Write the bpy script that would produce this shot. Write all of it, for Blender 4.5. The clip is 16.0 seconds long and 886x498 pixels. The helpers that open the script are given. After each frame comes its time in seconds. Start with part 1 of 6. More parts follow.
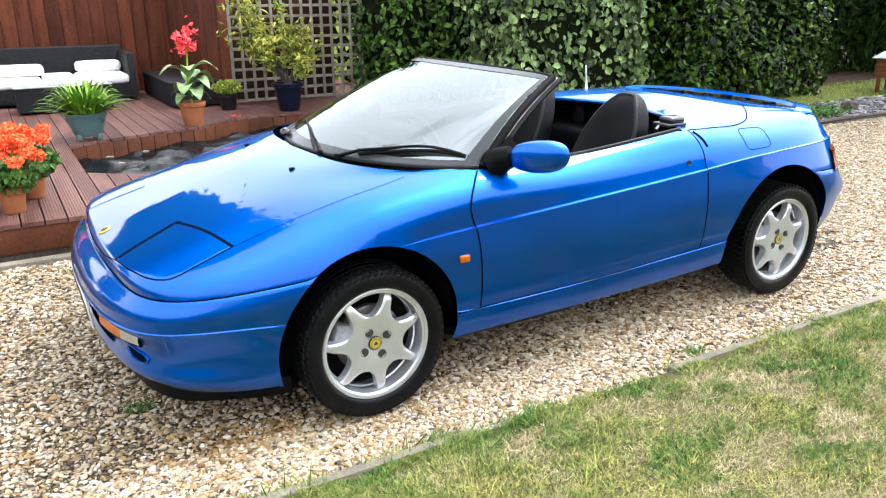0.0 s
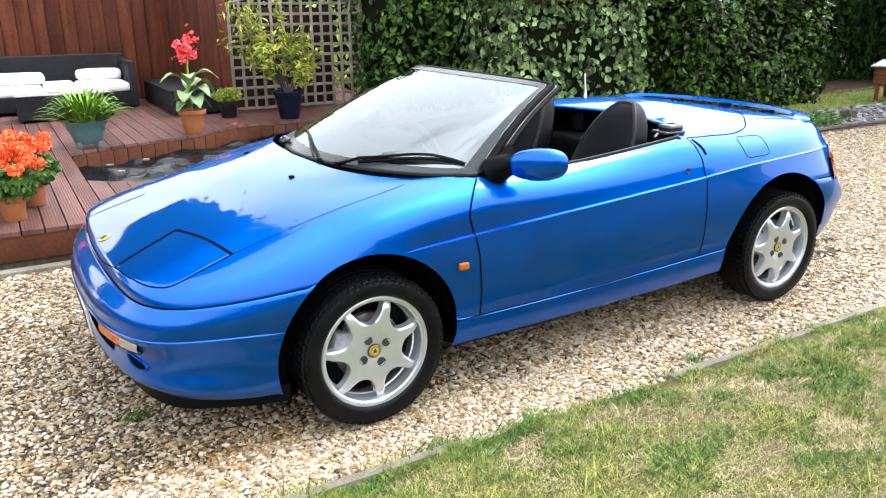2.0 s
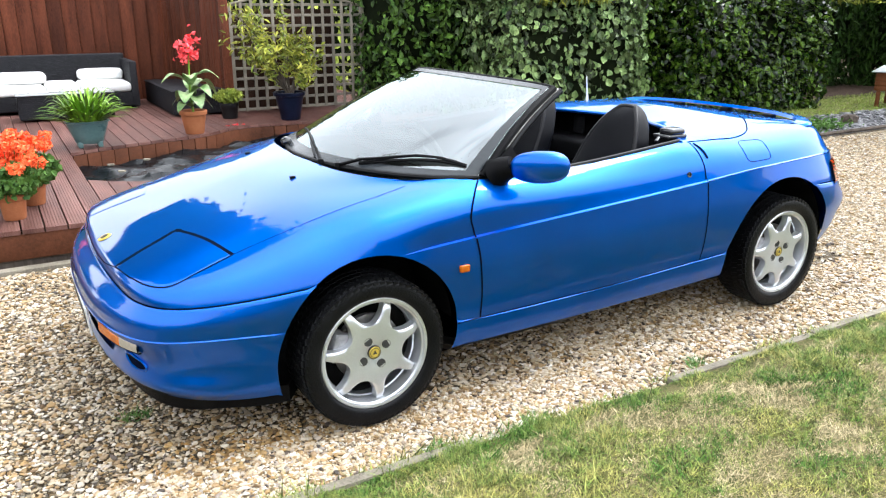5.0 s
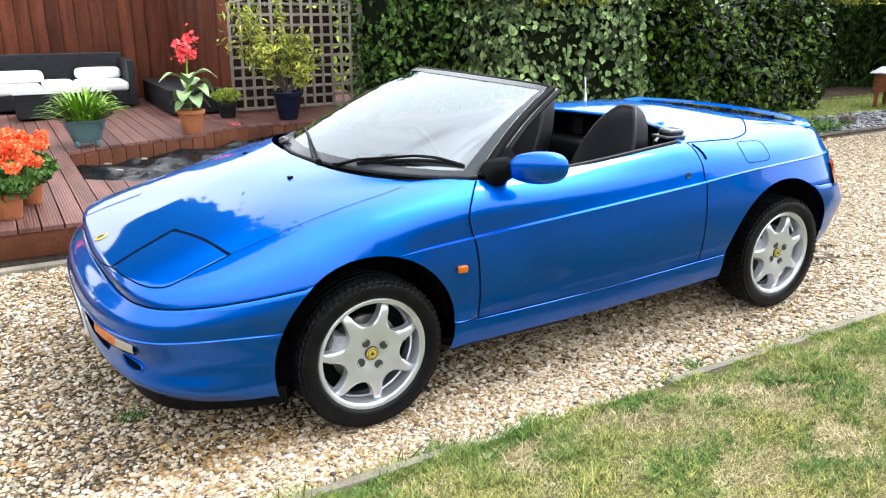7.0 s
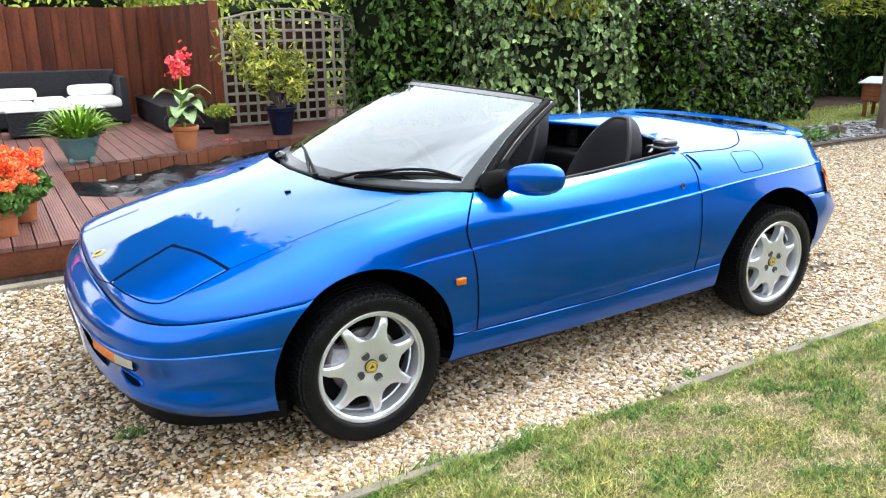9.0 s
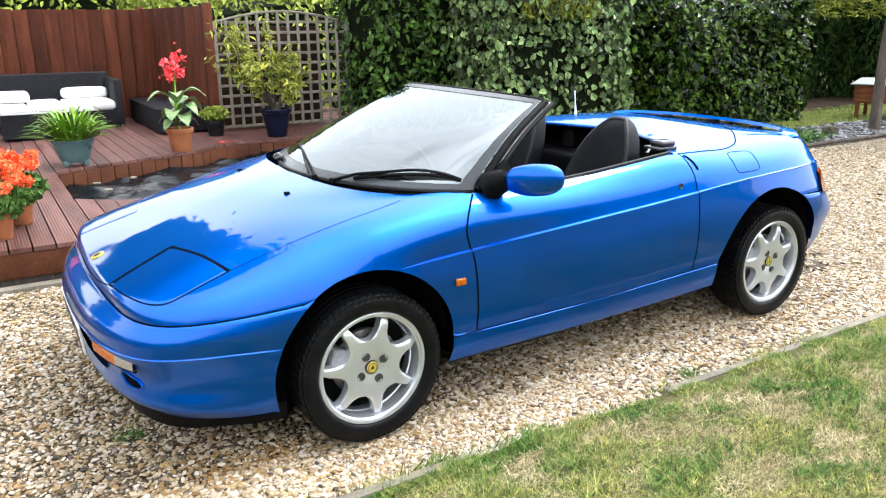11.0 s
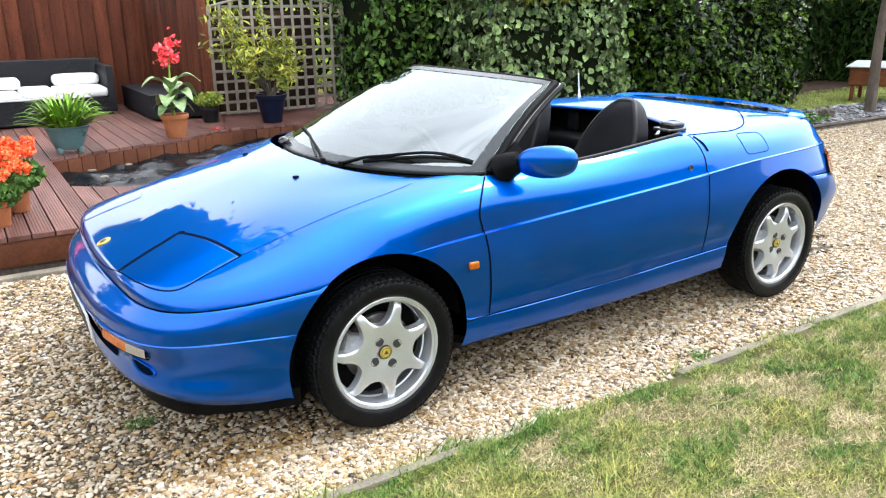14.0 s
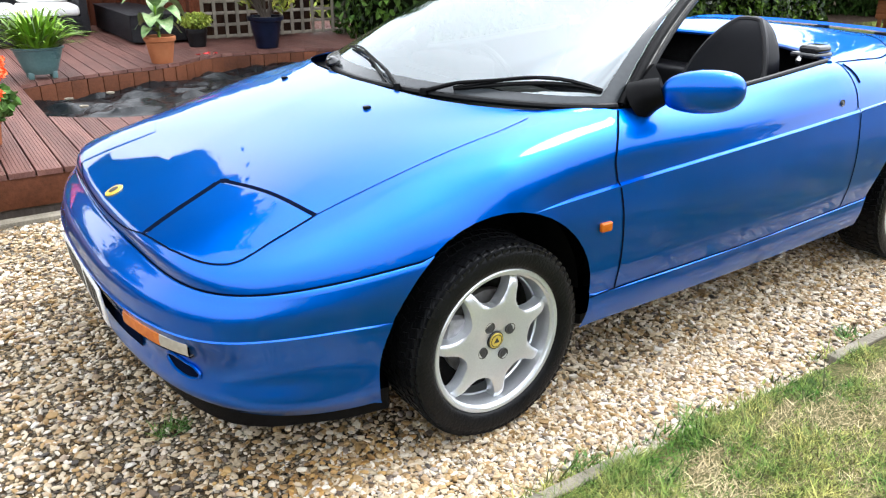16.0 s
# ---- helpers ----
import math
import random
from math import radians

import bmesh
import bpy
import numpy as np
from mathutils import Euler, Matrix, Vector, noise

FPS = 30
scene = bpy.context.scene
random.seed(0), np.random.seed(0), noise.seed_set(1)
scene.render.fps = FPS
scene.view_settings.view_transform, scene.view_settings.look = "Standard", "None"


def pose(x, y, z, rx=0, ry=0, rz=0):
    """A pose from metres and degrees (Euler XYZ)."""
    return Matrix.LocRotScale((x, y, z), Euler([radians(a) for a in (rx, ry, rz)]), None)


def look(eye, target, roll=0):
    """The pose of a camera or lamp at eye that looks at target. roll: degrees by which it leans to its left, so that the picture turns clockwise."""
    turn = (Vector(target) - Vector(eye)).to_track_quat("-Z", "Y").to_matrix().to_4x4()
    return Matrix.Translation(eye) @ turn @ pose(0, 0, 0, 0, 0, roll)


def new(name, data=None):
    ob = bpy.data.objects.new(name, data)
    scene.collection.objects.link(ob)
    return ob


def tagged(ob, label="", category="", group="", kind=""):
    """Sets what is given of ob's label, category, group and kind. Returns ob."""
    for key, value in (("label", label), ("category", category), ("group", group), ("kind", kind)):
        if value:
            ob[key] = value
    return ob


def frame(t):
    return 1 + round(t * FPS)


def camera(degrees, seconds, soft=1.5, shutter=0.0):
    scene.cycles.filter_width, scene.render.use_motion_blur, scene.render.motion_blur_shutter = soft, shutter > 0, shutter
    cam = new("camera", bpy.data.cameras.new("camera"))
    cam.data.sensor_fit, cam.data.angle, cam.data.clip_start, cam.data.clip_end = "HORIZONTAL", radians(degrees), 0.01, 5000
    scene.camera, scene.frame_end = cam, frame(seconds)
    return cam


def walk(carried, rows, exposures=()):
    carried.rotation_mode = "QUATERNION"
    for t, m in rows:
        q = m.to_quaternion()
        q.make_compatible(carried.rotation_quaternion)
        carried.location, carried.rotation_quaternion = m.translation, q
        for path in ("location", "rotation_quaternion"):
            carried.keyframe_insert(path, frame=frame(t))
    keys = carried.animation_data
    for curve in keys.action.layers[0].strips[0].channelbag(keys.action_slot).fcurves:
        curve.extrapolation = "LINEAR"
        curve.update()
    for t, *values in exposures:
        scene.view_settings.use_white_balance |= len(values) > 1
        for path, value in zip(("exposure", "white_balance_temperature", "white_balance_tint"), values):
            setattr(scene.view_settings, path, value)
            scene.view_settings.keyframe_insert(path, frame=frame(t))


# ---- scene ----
from mathutils.bvhtree import BVHTree
cam = camera(59.7, 16.0, soft=1.2)
PATH = [
    (0, (2.194, 3.148, 1.45), (1.245, 1.501, 0.827), -0.5),
    (0.5, (2.194, 3.145, 1.448), (1.245, 1.497, 0.831), -0.4),
    (1, (2.195, 3.143, 1.449), (1.246, 1.493, 0.835), -0.4),
    (1.5, (2.196, 3.148, 1.451), (1.246, 1.497, 0.84), -0.3),
    (2, (2.193, 3.152, 1.451), (1.241, 1.5, 0.847), -0.5),
    (2.5, (2.196, 3.154, 1.452), (1.24, 1.502, 0.854), -0.3),
    (3, (2.196, 3.153, 1.454), (1.233, 1.502, 0.861), -0.4),
    (3.5, (2.193, 3.153, 1.452), (1.235, 1.498, 0.864), -0.1),
    (4, (2.198, 3.154, 1.45), (1.246, 1.497, 0.859), -0.3),
    (6.5, (2.188, 3.136, 1.447), (1.231, 1.488, 0.841), 0.3),
    (7, (2.189, 3.138, 1.447), (1.231, 1.487, 0.849), 0.1),
    (7.5, (2.189, 3.138, 1.446), (1.228, 1.488, 0.85), -0.1),
    (8, (2.193, 3.137, 1.445), (1.222, 1.489, 0.861), 0.0),
    (8.5, (2.198, 3.139, 1.45), (1.22, 1.492, 0.874), -0.2),
    (9, (2.21, 3.138, 1.447), (1.232, 1.488, 0.882), -0.4),
    (11.5, (2.235, 3.129, 1.44), (1.237, 1.489, 0.881), -0.4),
    (12, (2.239, 3.133, 1.436), (1.237, 1.494, 0.877), -0.3),
    (12.5, (2.245, 3.131, 1.435), (1.242, 1.496, 0.87), -0.2),
    (13, (2.248, 3.125, 1.433), (1.24, 1.496, 0.861), -0.1),
    (13.5, (2.251, 3.111, 1.432), (1.246, 1.482, 0.854), -0.2),
    (14, (2.286, 3.065, 1.423), (1.278, 1.443, 0.83), -0.7),
    (14.5, (2.331, 3.011, 1.415), (1.284, 1.415, 0.818), -0.8),
    (15, (2.363, 2.908, 1.373), (1.305, 1.34, 0.724), 0.1),
    (15.5, (2.298, 2.656, 1.324), (1.258, 1.09, 0.64), -0.5),
    (16, (2.3, 2.287, 1.279), (1.26, 0.751, 0.531), 0.5),
]
walk(cam, [(t, look(eye, target, roll)) for t, eye, target, roll in PATH])

# ---- world, sun, exposure ----
SUN_DIR = Vector((-0.54, 0.0, 0.84)).normalized()
world = bpy.data.worlds.new("sky")
scene.world = world
world.use_nodes = True
wn, wl = world.node_tree.nodes, world.node_tree.links
wn.clear()
w_out = wn.new("ShaderNodeOutputWorld")
w_bg = wn.new("ShaderNodeBackground")
w_sky = wn.new("ShaderNodeTexSky")
w_sky.sky_type = "NISHITA"
w_sky.sun_disc = False
w_sky.sun_elevation = math.asin(SUN_DIR.z)
w_sky.sun_rotation = math.atan2(SUN_DIR.x, SUN_DIR.y)
w_sky.dust_density = 2.0
w_co = wn.new("ShaderNodeTexCoord")
w_map = wn.new("ShaderNodeMapping")
w_map.inputs["Location"].default_value = (0.35, 0.0, 0.0)
w_map.inputs["Scale"].default_value = (1.0, 1.0, 1.7)
w_noise = wn.new("ShaderNodeTexNoise")
w_noise.inputs["Scale"].default_value = 1.3
w_noise.inputs["Detail"].default_value = 3.0
w_noise.inputs["Roughness"].default_value = 0.58
w_sep = wn.new("ShaderNodeSeparateXYZ")
w_low = wn.new("ShaderNodeMapRange")
w_low.inputs["From Min"].default_value, w_low.inputs["From Max"].default_value = 0.60, 1.0
w_low.inputs["To Min"].default_value, w_low.inputs["To Max"].default_value = 0.36, 0.12
w_add = wn.new("ShaderNodeMath")
w_ramp = wn.new("ShaderNodeValToRGB")
w_ramp.color_ramp.elements[0].position = 0.38
w_ramp.color_ramp.elements[1].position = 0.68
w_mix = wn.new("ShaderNodeMix")
w_mix.data_type = "RGBA"
w_dot = wn.new("ShaderNodeVectorMath")
w_dot.operation = "DOT_PRODUCT"
w_dot.inputs[1].default_value = SUN_DIR
w_pos = wn.new("ShaderNodeMath")
w_pos.operation = "MAXIMUM"
w_pos.inputs[1].default_value = 0.0
w_pow = wn.new("ShaderNodeMath")
w_pow.operation = "POWER"
w_pow.inputs[1].default_value = 6.0
w_halo = wn.new("ShaderNodeMapRange")
w_halo.inputs["To Min"].default_value, w_halo.inputs["To Max"].default_value = 40.0, 130.0
wl.new(w_co.outputs["Generated"], w_dot.inputs[0])
wl.new(w_dot.outputs["Value"], w_pos.inputs[0])
wl.new(w_pos.outputs["Value"], w_pow.inputs[0])
wl.new(w_pow.outputs["Value"], w_halo.inputs["Value"])
wl.new(w_halo.outputs["Result"], w_mix.inputs["B"])
wl.new(w_co.outputs["Generated"], w_map.inputs["Vector"])
wl.new(w_co.outputs["Generated"], w_sep.inputs["Vector"])
wl.new(w_map.outputs["Vector"], w_noise.inputs["Vector"])
wl.new(w_sep.outputs["Z"], w_low.inputs["Value"])
wl.new(w_noise.outputs["Fac"], w_add.inputs[0])
wl.new(w_low.outputs["Result"], w_add.inputs[1])
wl.new(w_add.outputs["Value"], w_ramp.inputs["Fac"])
wl.new(w_ramp.outputs["Color"], w_mix.inputs["Factor"])
wl.new(w_sky.outputs["Color"], w_mix.inputs["A"])
wl.new(w_mix.outputs["Result"], w_bg.inputs["Color"])
w_bg.inputs["Strength"].default_value = 0.12
wl.new(w_bg.outputs["Background"], w_out.inputs["Surface"])

sun = new("sun", bpy.data.lights.new("sun", "SUN"))
sun.data.energy = 3.1
sun.data.angle = radians(13.0)
sun.data.color = (1.0, 0.95, 0.87)
sun.matrix_world = look(SUN_DIR * 20, (0, 0, 0))
scene.view_settings.exposure = -0.74
scene.view_settings.use_white_balance = True
scene.view_settings.white_balance_temperature = 6050


# ---- materials ----
TONE = 1.0


def material(name, dark, light, scale=8.0, rough=0.6, metal=0.0, bump=0.0, bump_scale=60.0, vary="", spread=0.25,
             coat=0.0, spec=0.5, stretch=(1, 1, 1), rough_spread=0.08, fine=0.35, low=0.35, high=0.65):
    """A principled material: two colours mixed by noise at two scales, with relief and worn gloss."""
    m = bpy.data.materials.new(name)
    m.use_nodes = True
    n, l = m.node_tree.nodes, m.node_tree.links
    p = n["Principled BSDF"]
    co = n.new("ShaderNodeTexCoord")
    mp = n.new("ShaderNodeMapping")
    mp.inputs["Scale"].default_value = stretch
    l.new(co.outputs["Object"], mp.inputs["Vector"])
    big = n.new("ShaderNodeTexNoise")
    big.inputs["Scale"].default_value, big.inputs["Detail"].default_value = scale, 5.0
    l.new(mp.outputs["Vector"], big.inputs["Vector"])
    small = n.new("ShaderNodeTexNoise")
    small.inputs["Scale"].default_value, small.inputs["Detail"].default_value = bump_scale, 4.0
    l.new(mp.outputs["Vector"], small.inputs["Vector"])
    mixf = n.new("ShaderNodeMix")
    mixf.inputs["Factor"].default_value = fine
    l.new(big.outputs["Fac"], mixf.inputs["A"])
    l.new(small.outputs["Fac"], mixf.inputs["B"])
    ramp = n.new("ShaderNodeValToRGB")
    ramp.color_ramp.elements[0].position, ramp.color_ramp.elements[1].position = low, high
    ramp.color_ramp.elements[0].color, ramp.color_ramp.elements[1].color = (*[c * TONE for c in dark], 1), (*[c * TONE for c in light], 1)
    l.new(mixf.outputs["Result"], ramp.inputs["Fac"])
    colour = ramp.outputs["Color"]
    if vary:
        hsv = n.new("ShaderNodeHueSaturation")
        rng = n.new("ShaderNodeMapRange")
        rng.inputs["To Min"].default_value, rng.inputs["To Max"].default_value = 1 - spread, 1 + spread
        if vary == "island":
            src = n.new("ShaderNodeNewGeometry").outputs["Random Per Island"]
        else:
            src = n.new("ShaderNodeObjectInfo").outputs["Random"]
        l.new(src, rng.inputs["Value"])
        l.new(rng.outputs["Result"], hsv.inputs["Value"])
        l.new(colour, hsv.inputs["Color"])
        colour = hsv.outputs["Color"]
    l.new(colour, p.inputs["Base Color"])
    rr = n.new("ShaderNodeMapRange")
    rr.inputs["To Min"].default_value, rr.inputs["To Max"].default_value = max(0, rough - rough_spread), min(1, rough + rough_spread)
    l.new(big.outputs["Fac"], rr.inputs["Value"])
    l.new(rr.outputs["Result"], p.inputs["Roughness"])
    p.inputs["Metallic"].default_value = metal
    p.inputs["Specular IOR Level"].default_value = spec
    if coat:
        p.inputs["Coat Weight"].default_value, p.inputs["Coat Roughness"].default_value = coat, 0.02
    if bump:
        b = n.new("ShaderNodeBump")
        b.inputs["Strength"].default_value, b.inputs["Distance"].default_value = bump, 0.01
        l.new(small.outputs["Fac"], b.inputs["Height"])
        l.new(b.outputs["Normal"], p.inputs["Normal"])
    return m


def glass_material(name, tint, rough=0.0):
    m = bpy.data.materials.new(name)
    m.use_nodes = True
    n, l = m.node_tree.nodes, m.node_tree.links
    n.clear()
    out = n.new("ShaderNodeOutputMaterial")
    clear = n.new("ShaderNodeBsdfTransparent")
    clear.inputs["Color"].default_value = (*tint, 1)
    gloss = n.new("ShaderNodeBsdfGlossy")
    gloss.inputs["Roughness"].default_value = rough
    gloss.inputs["Color"].default_value = (0.90, 0.97, 1.0, 1)
    fr = n.new("ShaderNodeFresnel")
    fr.inputs["IOR"].default_value = 2.45
    mix = n.new("ShaderNodeMixShader")
    l.new(fr.outputs["Fac"], mix.inputs["Fac"])
    l.new(clear.outputs["BSDF"], mix.inputs[1])
    l.new(gloss.outputs["BSDF"], mix.inputs[2])
    l.new(mix.outputs["Shader"], out.inputs["Surface"])
    return m


PAINT = material("blue_metallic_paint", (0.0005, 0.080, 0.43), (0.0010, 0.101, 0.53), 3.0, 0.39, 0.92, 0.0, 900.0, coat=1.0, rough_spread=0.03)
PAINT.node_tree.nodes["Principled BSDF"].inputs["Specular Tint"].default_value = (0.20, 0.70, 1.0, 1)
PAINT.node_tree.nodes["Principled BSDF"].inputs["Coat IOR"].default_value = 1.68
PAINT.node_tree.nodes["Principled BSDF"].inputs["Coat Roughness"].default_value = 0.03
# the lacquer's gloss grows towards a flat viewing angle
lacquer = PAINT.node_tree.nodes.new("ShaderNodeLayerWeight")
lacquer.inputs["Blend"].default_value = 0.5
lacquer_range = PAINT.node_tree.nodes.new("ShaderNodeMapRange")
lacquer_range.inputs["From Min"].default_value, lacquer_range.inputs["From Max"].default_value = 0.36, 0.66
lacquer_range.inputs["To Min"].default_value, lacquer_range.inputs["To Max"].default_value = 0.36, 1.0
PAINT.node_tree.links.new(lacquer.outputs["Facing"], lacquer_range.inputs["Value"])
PAINT.node_tree.links.new(lacquer_range.outputs["Result"], PAINT.node_tree.nodes["Principled BSDF"].inputs["Coat Weight"])
GAP = material("dark_panel_gap", (0.002, 0.004, 0.012), (0.004, 0.006, 0.016), 20, 0.9, spec=0.0)
RUBBER = material("black_rubber", (0.0025, 0.0027, 0.0033), (0.0055, 0.0058, 0.0068), 14, 0.36, spec=.15, bump=0.25, bump_scale=120)
TRIM = material("black_plastic_trim", (0.0025, 0.0025, 0.003), (0.0055, 0.0055, 0.006), 18, 0.40, spec=.055, bump=0.15, bump_scale=400)
GLOSS_BLACK = material("gloss_black", (0.012, 0.013, 0.015), (0.020, 0.021, 0.024), 6, 0.12, spec=0.6, rough_spread=0.03)
FRIT = material("matt_black_glass_band", (0.022, 0.026, 0.030), (0.034, 0.039, 0.043), 6, 0.25, spec=.30)
LEATHER = material("black_leather", (0.0026, 0.0028, 0.0042), (0.0052, 0.0055, 0.0075), 6, 0.34, spec=.075, bump=0.08, bump_scale=220)
# slightly paler leather for the seat edges, shelf and belt guide
BOLSTER = material("paler_black_leather", (0.008, 0.008, 0.009), (0.015, 0.015, 0.017), 8, 0.36, spec=.16, bump=0.08, bump_scale=220)
CARPET = material("black_carpet", (0.003, 0.003, 0.003), (0.007, 0.007, 0.0075), 30, 0.95, spec=.05, bump=0.5, bump_scale=300)
ALLOY = material("silver_alloy", (0.58, 0.60, 0.63), (0.70, 0.72, 0.75), 5, 0.34, 0.75, bump=0.05, bump_scale=200, coat=0.3)
STEEL = material("worn_brake_steel", (0.16, 0.15, 0.14), (0.34, 0.33, 0.32), 25, 0.45, 0.8)
CALIPER = material("dull_grey_caliper", (0.22, 0.22, 0.23), (0.38, 0.38, 0.40), 30, 0.5, 0.3)
AMBER = material("amber_lens", (0.34, 0.075, 0.004), (0.46, 0.12, 0.008), 30, 0.2, spec=.3)
CLEAR_LENS = material("frosted_clear_lens", (0.22, 0.21, 0.17), (0.32, 0.30, 0.25), 40, 0.15, coat=0.6)
RED_LENS = material("red_lens", (0.22, 0.025, 0.008), (0.32, 0.05, 0.012), 30, 0.12, coat=0.6)
YELLOW = material("yellow_enamel", (0.42, 0.31, 0.04), (0.54, 0.41, 0.07), 40, 0.3)
PLATE_WHITE = material("white_plate", (0.68, 0.68, 0.66), (0.80, 0.80, 0.78), 20, 0.35)
BAR_DARK = material("dark_bar", (0.02, 0.02, 0.02), (0.03, 0.03, 0.03), 20, 0.5)
GLASS = glass_material("windscreen_glass", (0.60, 0.66, 0.65))


def stone_material(name, stops, rough, seed_scale=30.0):
    """Loose stones: each takes one colour of its own from a scale of colours, with mottling and relief."""
    m = bpy.data.materials.new(name)
    m.use_nodes = True
    n, l = m.node_tree.nodes, m.node_tree.links
    p = n["Principled BSDF"]
    geo = n.new("ShaderNodeNewGeometry")
    ramp = n.new("ShaderNodeValToRGB")
    while len(ramp.color_ramp.elements) < len(stops):
        ramp.color_ramp.elements.new(.5)
    for e, (pos, col) in zip(ramp.color_ramp.elements, stops):
        e.position, e.color = pos, (*[c * TONE for c in col], 1)
    l.new(geo.outputs["Random Per Island"], ramp.inputs["Fac"])
    co = n.new("ShaderNodeTexCoord")
    nz = n.new("ShaderNodeTexNoise")
    nz.inputs["Scale"].default_value, nz.inputs["Detail"].default_value = seed_scale, 4.0
    l.new(co.outputs["Object"], nz.inputs["Vector"])
    big = n.new("ShaderNodeTexNoise")
    big.inputs["Scale"].default_value, big.inputs["Detail"].default_value = 2.2, 3.0
    l.new(co.outputs["Object"], big.inputs["Vector"])
    tot = n.new("ShaderNodeMath")
    l.new(nz.outputs["Fac"], tot.inputs[0])
    l.new(big.outputs["Fac"], tot.inputs[1])
    rng_ = n.new("ShaderNodeMapRange")
    rng_.inputs["From Min"].default_value, rng_.inputs["From Max"].default_value = .6, 1.4
    rng_.inputs["To Min"].default_value, rng_.inputs["To Max"].default_value = .72, 1.22
    l.new(tot.outputs["Value"], rng_.inputs["Value"])
    hsv = n.new("ShaderNodeHueSaturation")
    l.new(ramp.outputs["Color"], hsv.inputs["Color"])
    l.new(rng_.outputs["Result"], hsv.inputs["Value"])
    l.new(hsv.outputs["Color"], p.inputs["Base Color"])
    p.inputs["Roughness"].default_value = rough
    b = n.new("ShaderNodeBump")
    b.inputs["Strength"].default_value, b.inputs["Distance"].default_value = .35, .003
    l.new(nz.outputs["Fac"], b.inputs["Height"])
    l.new(b.outputs["Normal"], p.inputs["Normal"])
    return m


# ---- building helpers ----
def catmull(a, b, c, d, t):
    return 0.5 * ((2 * b) + (c - a) * t + (2 * a - 5 * b + 4 * c - d) * t * t + (3 * b - a - 3 * c + d) * t ** 3)


def spline(points, per, first=None, last=None):
    """A smooth line through the points, with per samples between two of them."""
    pts = [np.array(p, float) for p in points]
    first = np.array(first, float) if first is not None else 2 * pts[0] - pts[1]
    last = np.array(last, float) if last is not None else 2 * pts[-1] - pts[-2]
    full = [first] + pts + [last]
    res = []
    for i in range(1, len(full) - 2):
        for k in range(per):
            res.append(catmull(full[i - 1], full[i], full[i + 1], full[i + 2], k / per))
    res.append(pts[-1])
    return np.array(res)


def mesh_ob(name, bm, mats, parent=None, smooth=True, label=""):
    """Turns a bmesh into a linked object; edges sharper than a fold stay sharp."""
    me = bpy.data.meshes.new(name)
    bmesh.ops.recalc_face_normals(bm, faces=bm.faces[:]) if len(bm.faces) < 20000 else None
    bm.to_mesh(me)
    bm.free()
    for m in (mats if isinstance(mats, (list, tuple)) else [mats]):
        me.materials.append(m)
    if smooth:
        me.shade_smooth()
        me.set_sharp_from_angle(angle=radians(32))
    ob = new(name, me)
    if parent is not None:
        ob.parent = parent
    if label:
        ob["label"] = label
    return ob


def part(name, bm, mats, parent, label="", smooth=True):
    return mesh_ob(name, bm, mats, parent, smooth, label)


def thing(name, label, category, at=(0, 0, 0), turn=0, group="", kind=""):
    e = new(name)
    e.matrix_world = pose(*at, 0, 0, turn)
    e.empty_display_size = 0.1
    return tagged(e, label, category, group, kind)


def box(bm, lo, hi, bevel=0.0, m=None, seg=2):
    """A box with rounded edges between two corners, added to bm."""
    r = bmesh.ops.create_cube(bm, size=1.0)
    vs = r["verts"]
    for v in vs:
        v.co = Vector([lo[i] + (v.co[i] + 0.5) * (hi[i] - lo[i]) for i in range(3)])
    if bevel:
        edges = list({e for v in vs for e in v.link_edges})
        g = bmesh.ops.bevel(bm, geom=edges, offset=bevel, segments=seg, profile=0.5, affect="EDGES")
        vs = list({v for f in g["faces"] for v in f.verts} | {v for v in vs if v.is_valid})
    if m is not None:
        bmesh.ops.transform(bm, matrix=m, verts=vs)
    return vs


def lathe(bm, profile, seg=48, m=None, cap=False):
    """Turns a profile of (radius, height) round z."""
    rings = []
    for r, z in profile:
        rings.append([bm.verts.new((r * math.cos(2 * math.pi * k / seg), r * math.sin(2 * math.pi * k / seg), z)) for k in range(seg)])
    for a, b in zip(rings, rings[1:]):
        for k in range(seg):
            bm.faces.new((a[k], a[(k + 1) % seg], b[(k + 1) % seg], b[k]))
    if cap:
        bm.faces.new(rings[0])
        bm.faces.new(rings[-1])
    vs = [v for ring in rings for v in ring]
    if m is not None:
        bmesh.ops.transform(bm, matrix=m, verts=vs)
    return vs


def tube(bm, line, radius, seg=8, ends=True, flat=1.0):
    """A round bar along a line; radius may be a number or one for each point."""
    line = [Vector([float(c) for c in p]) for p in line]
    rad = radius if isinstance(radius, (list, tuple, np.ndarray)) else [radius] * len(line)
    way = line[-1] - line[0]
    rings, up = [], Vector((0, 1, 0)) if abs(way.z) > .8 * way.length else Vector((0, 0, 1))
    for i, p in enumerate(line):
        t = (line[min(i + 1, len(line) - 1)] - line[max(i - 1, 0)]).normalized()
        side = t.cross(up)
        if side.length < 1e-3:
            side = t.cross(Vector((1, 0, 0)))
        side.normalize()
        other = side.cross(t).normalized()
        rings.append([bm.verts.new(p + float(rad[i]) * (side * math.cos(a) + other * flat * math.sin(a)))
                      for a in [2 * math.pi * k / seg for k in range(seg)]])
    for a, b in zip(rings, rings[1:]):
        for k in range(seg):
            bm.faces.new((a[k], a[(k + 1) % seg], b[(k + 1) % seg], b[k]))
    if ends:
        bm.faces.new(rings[0])
        bm.faces.new(rings[-1])


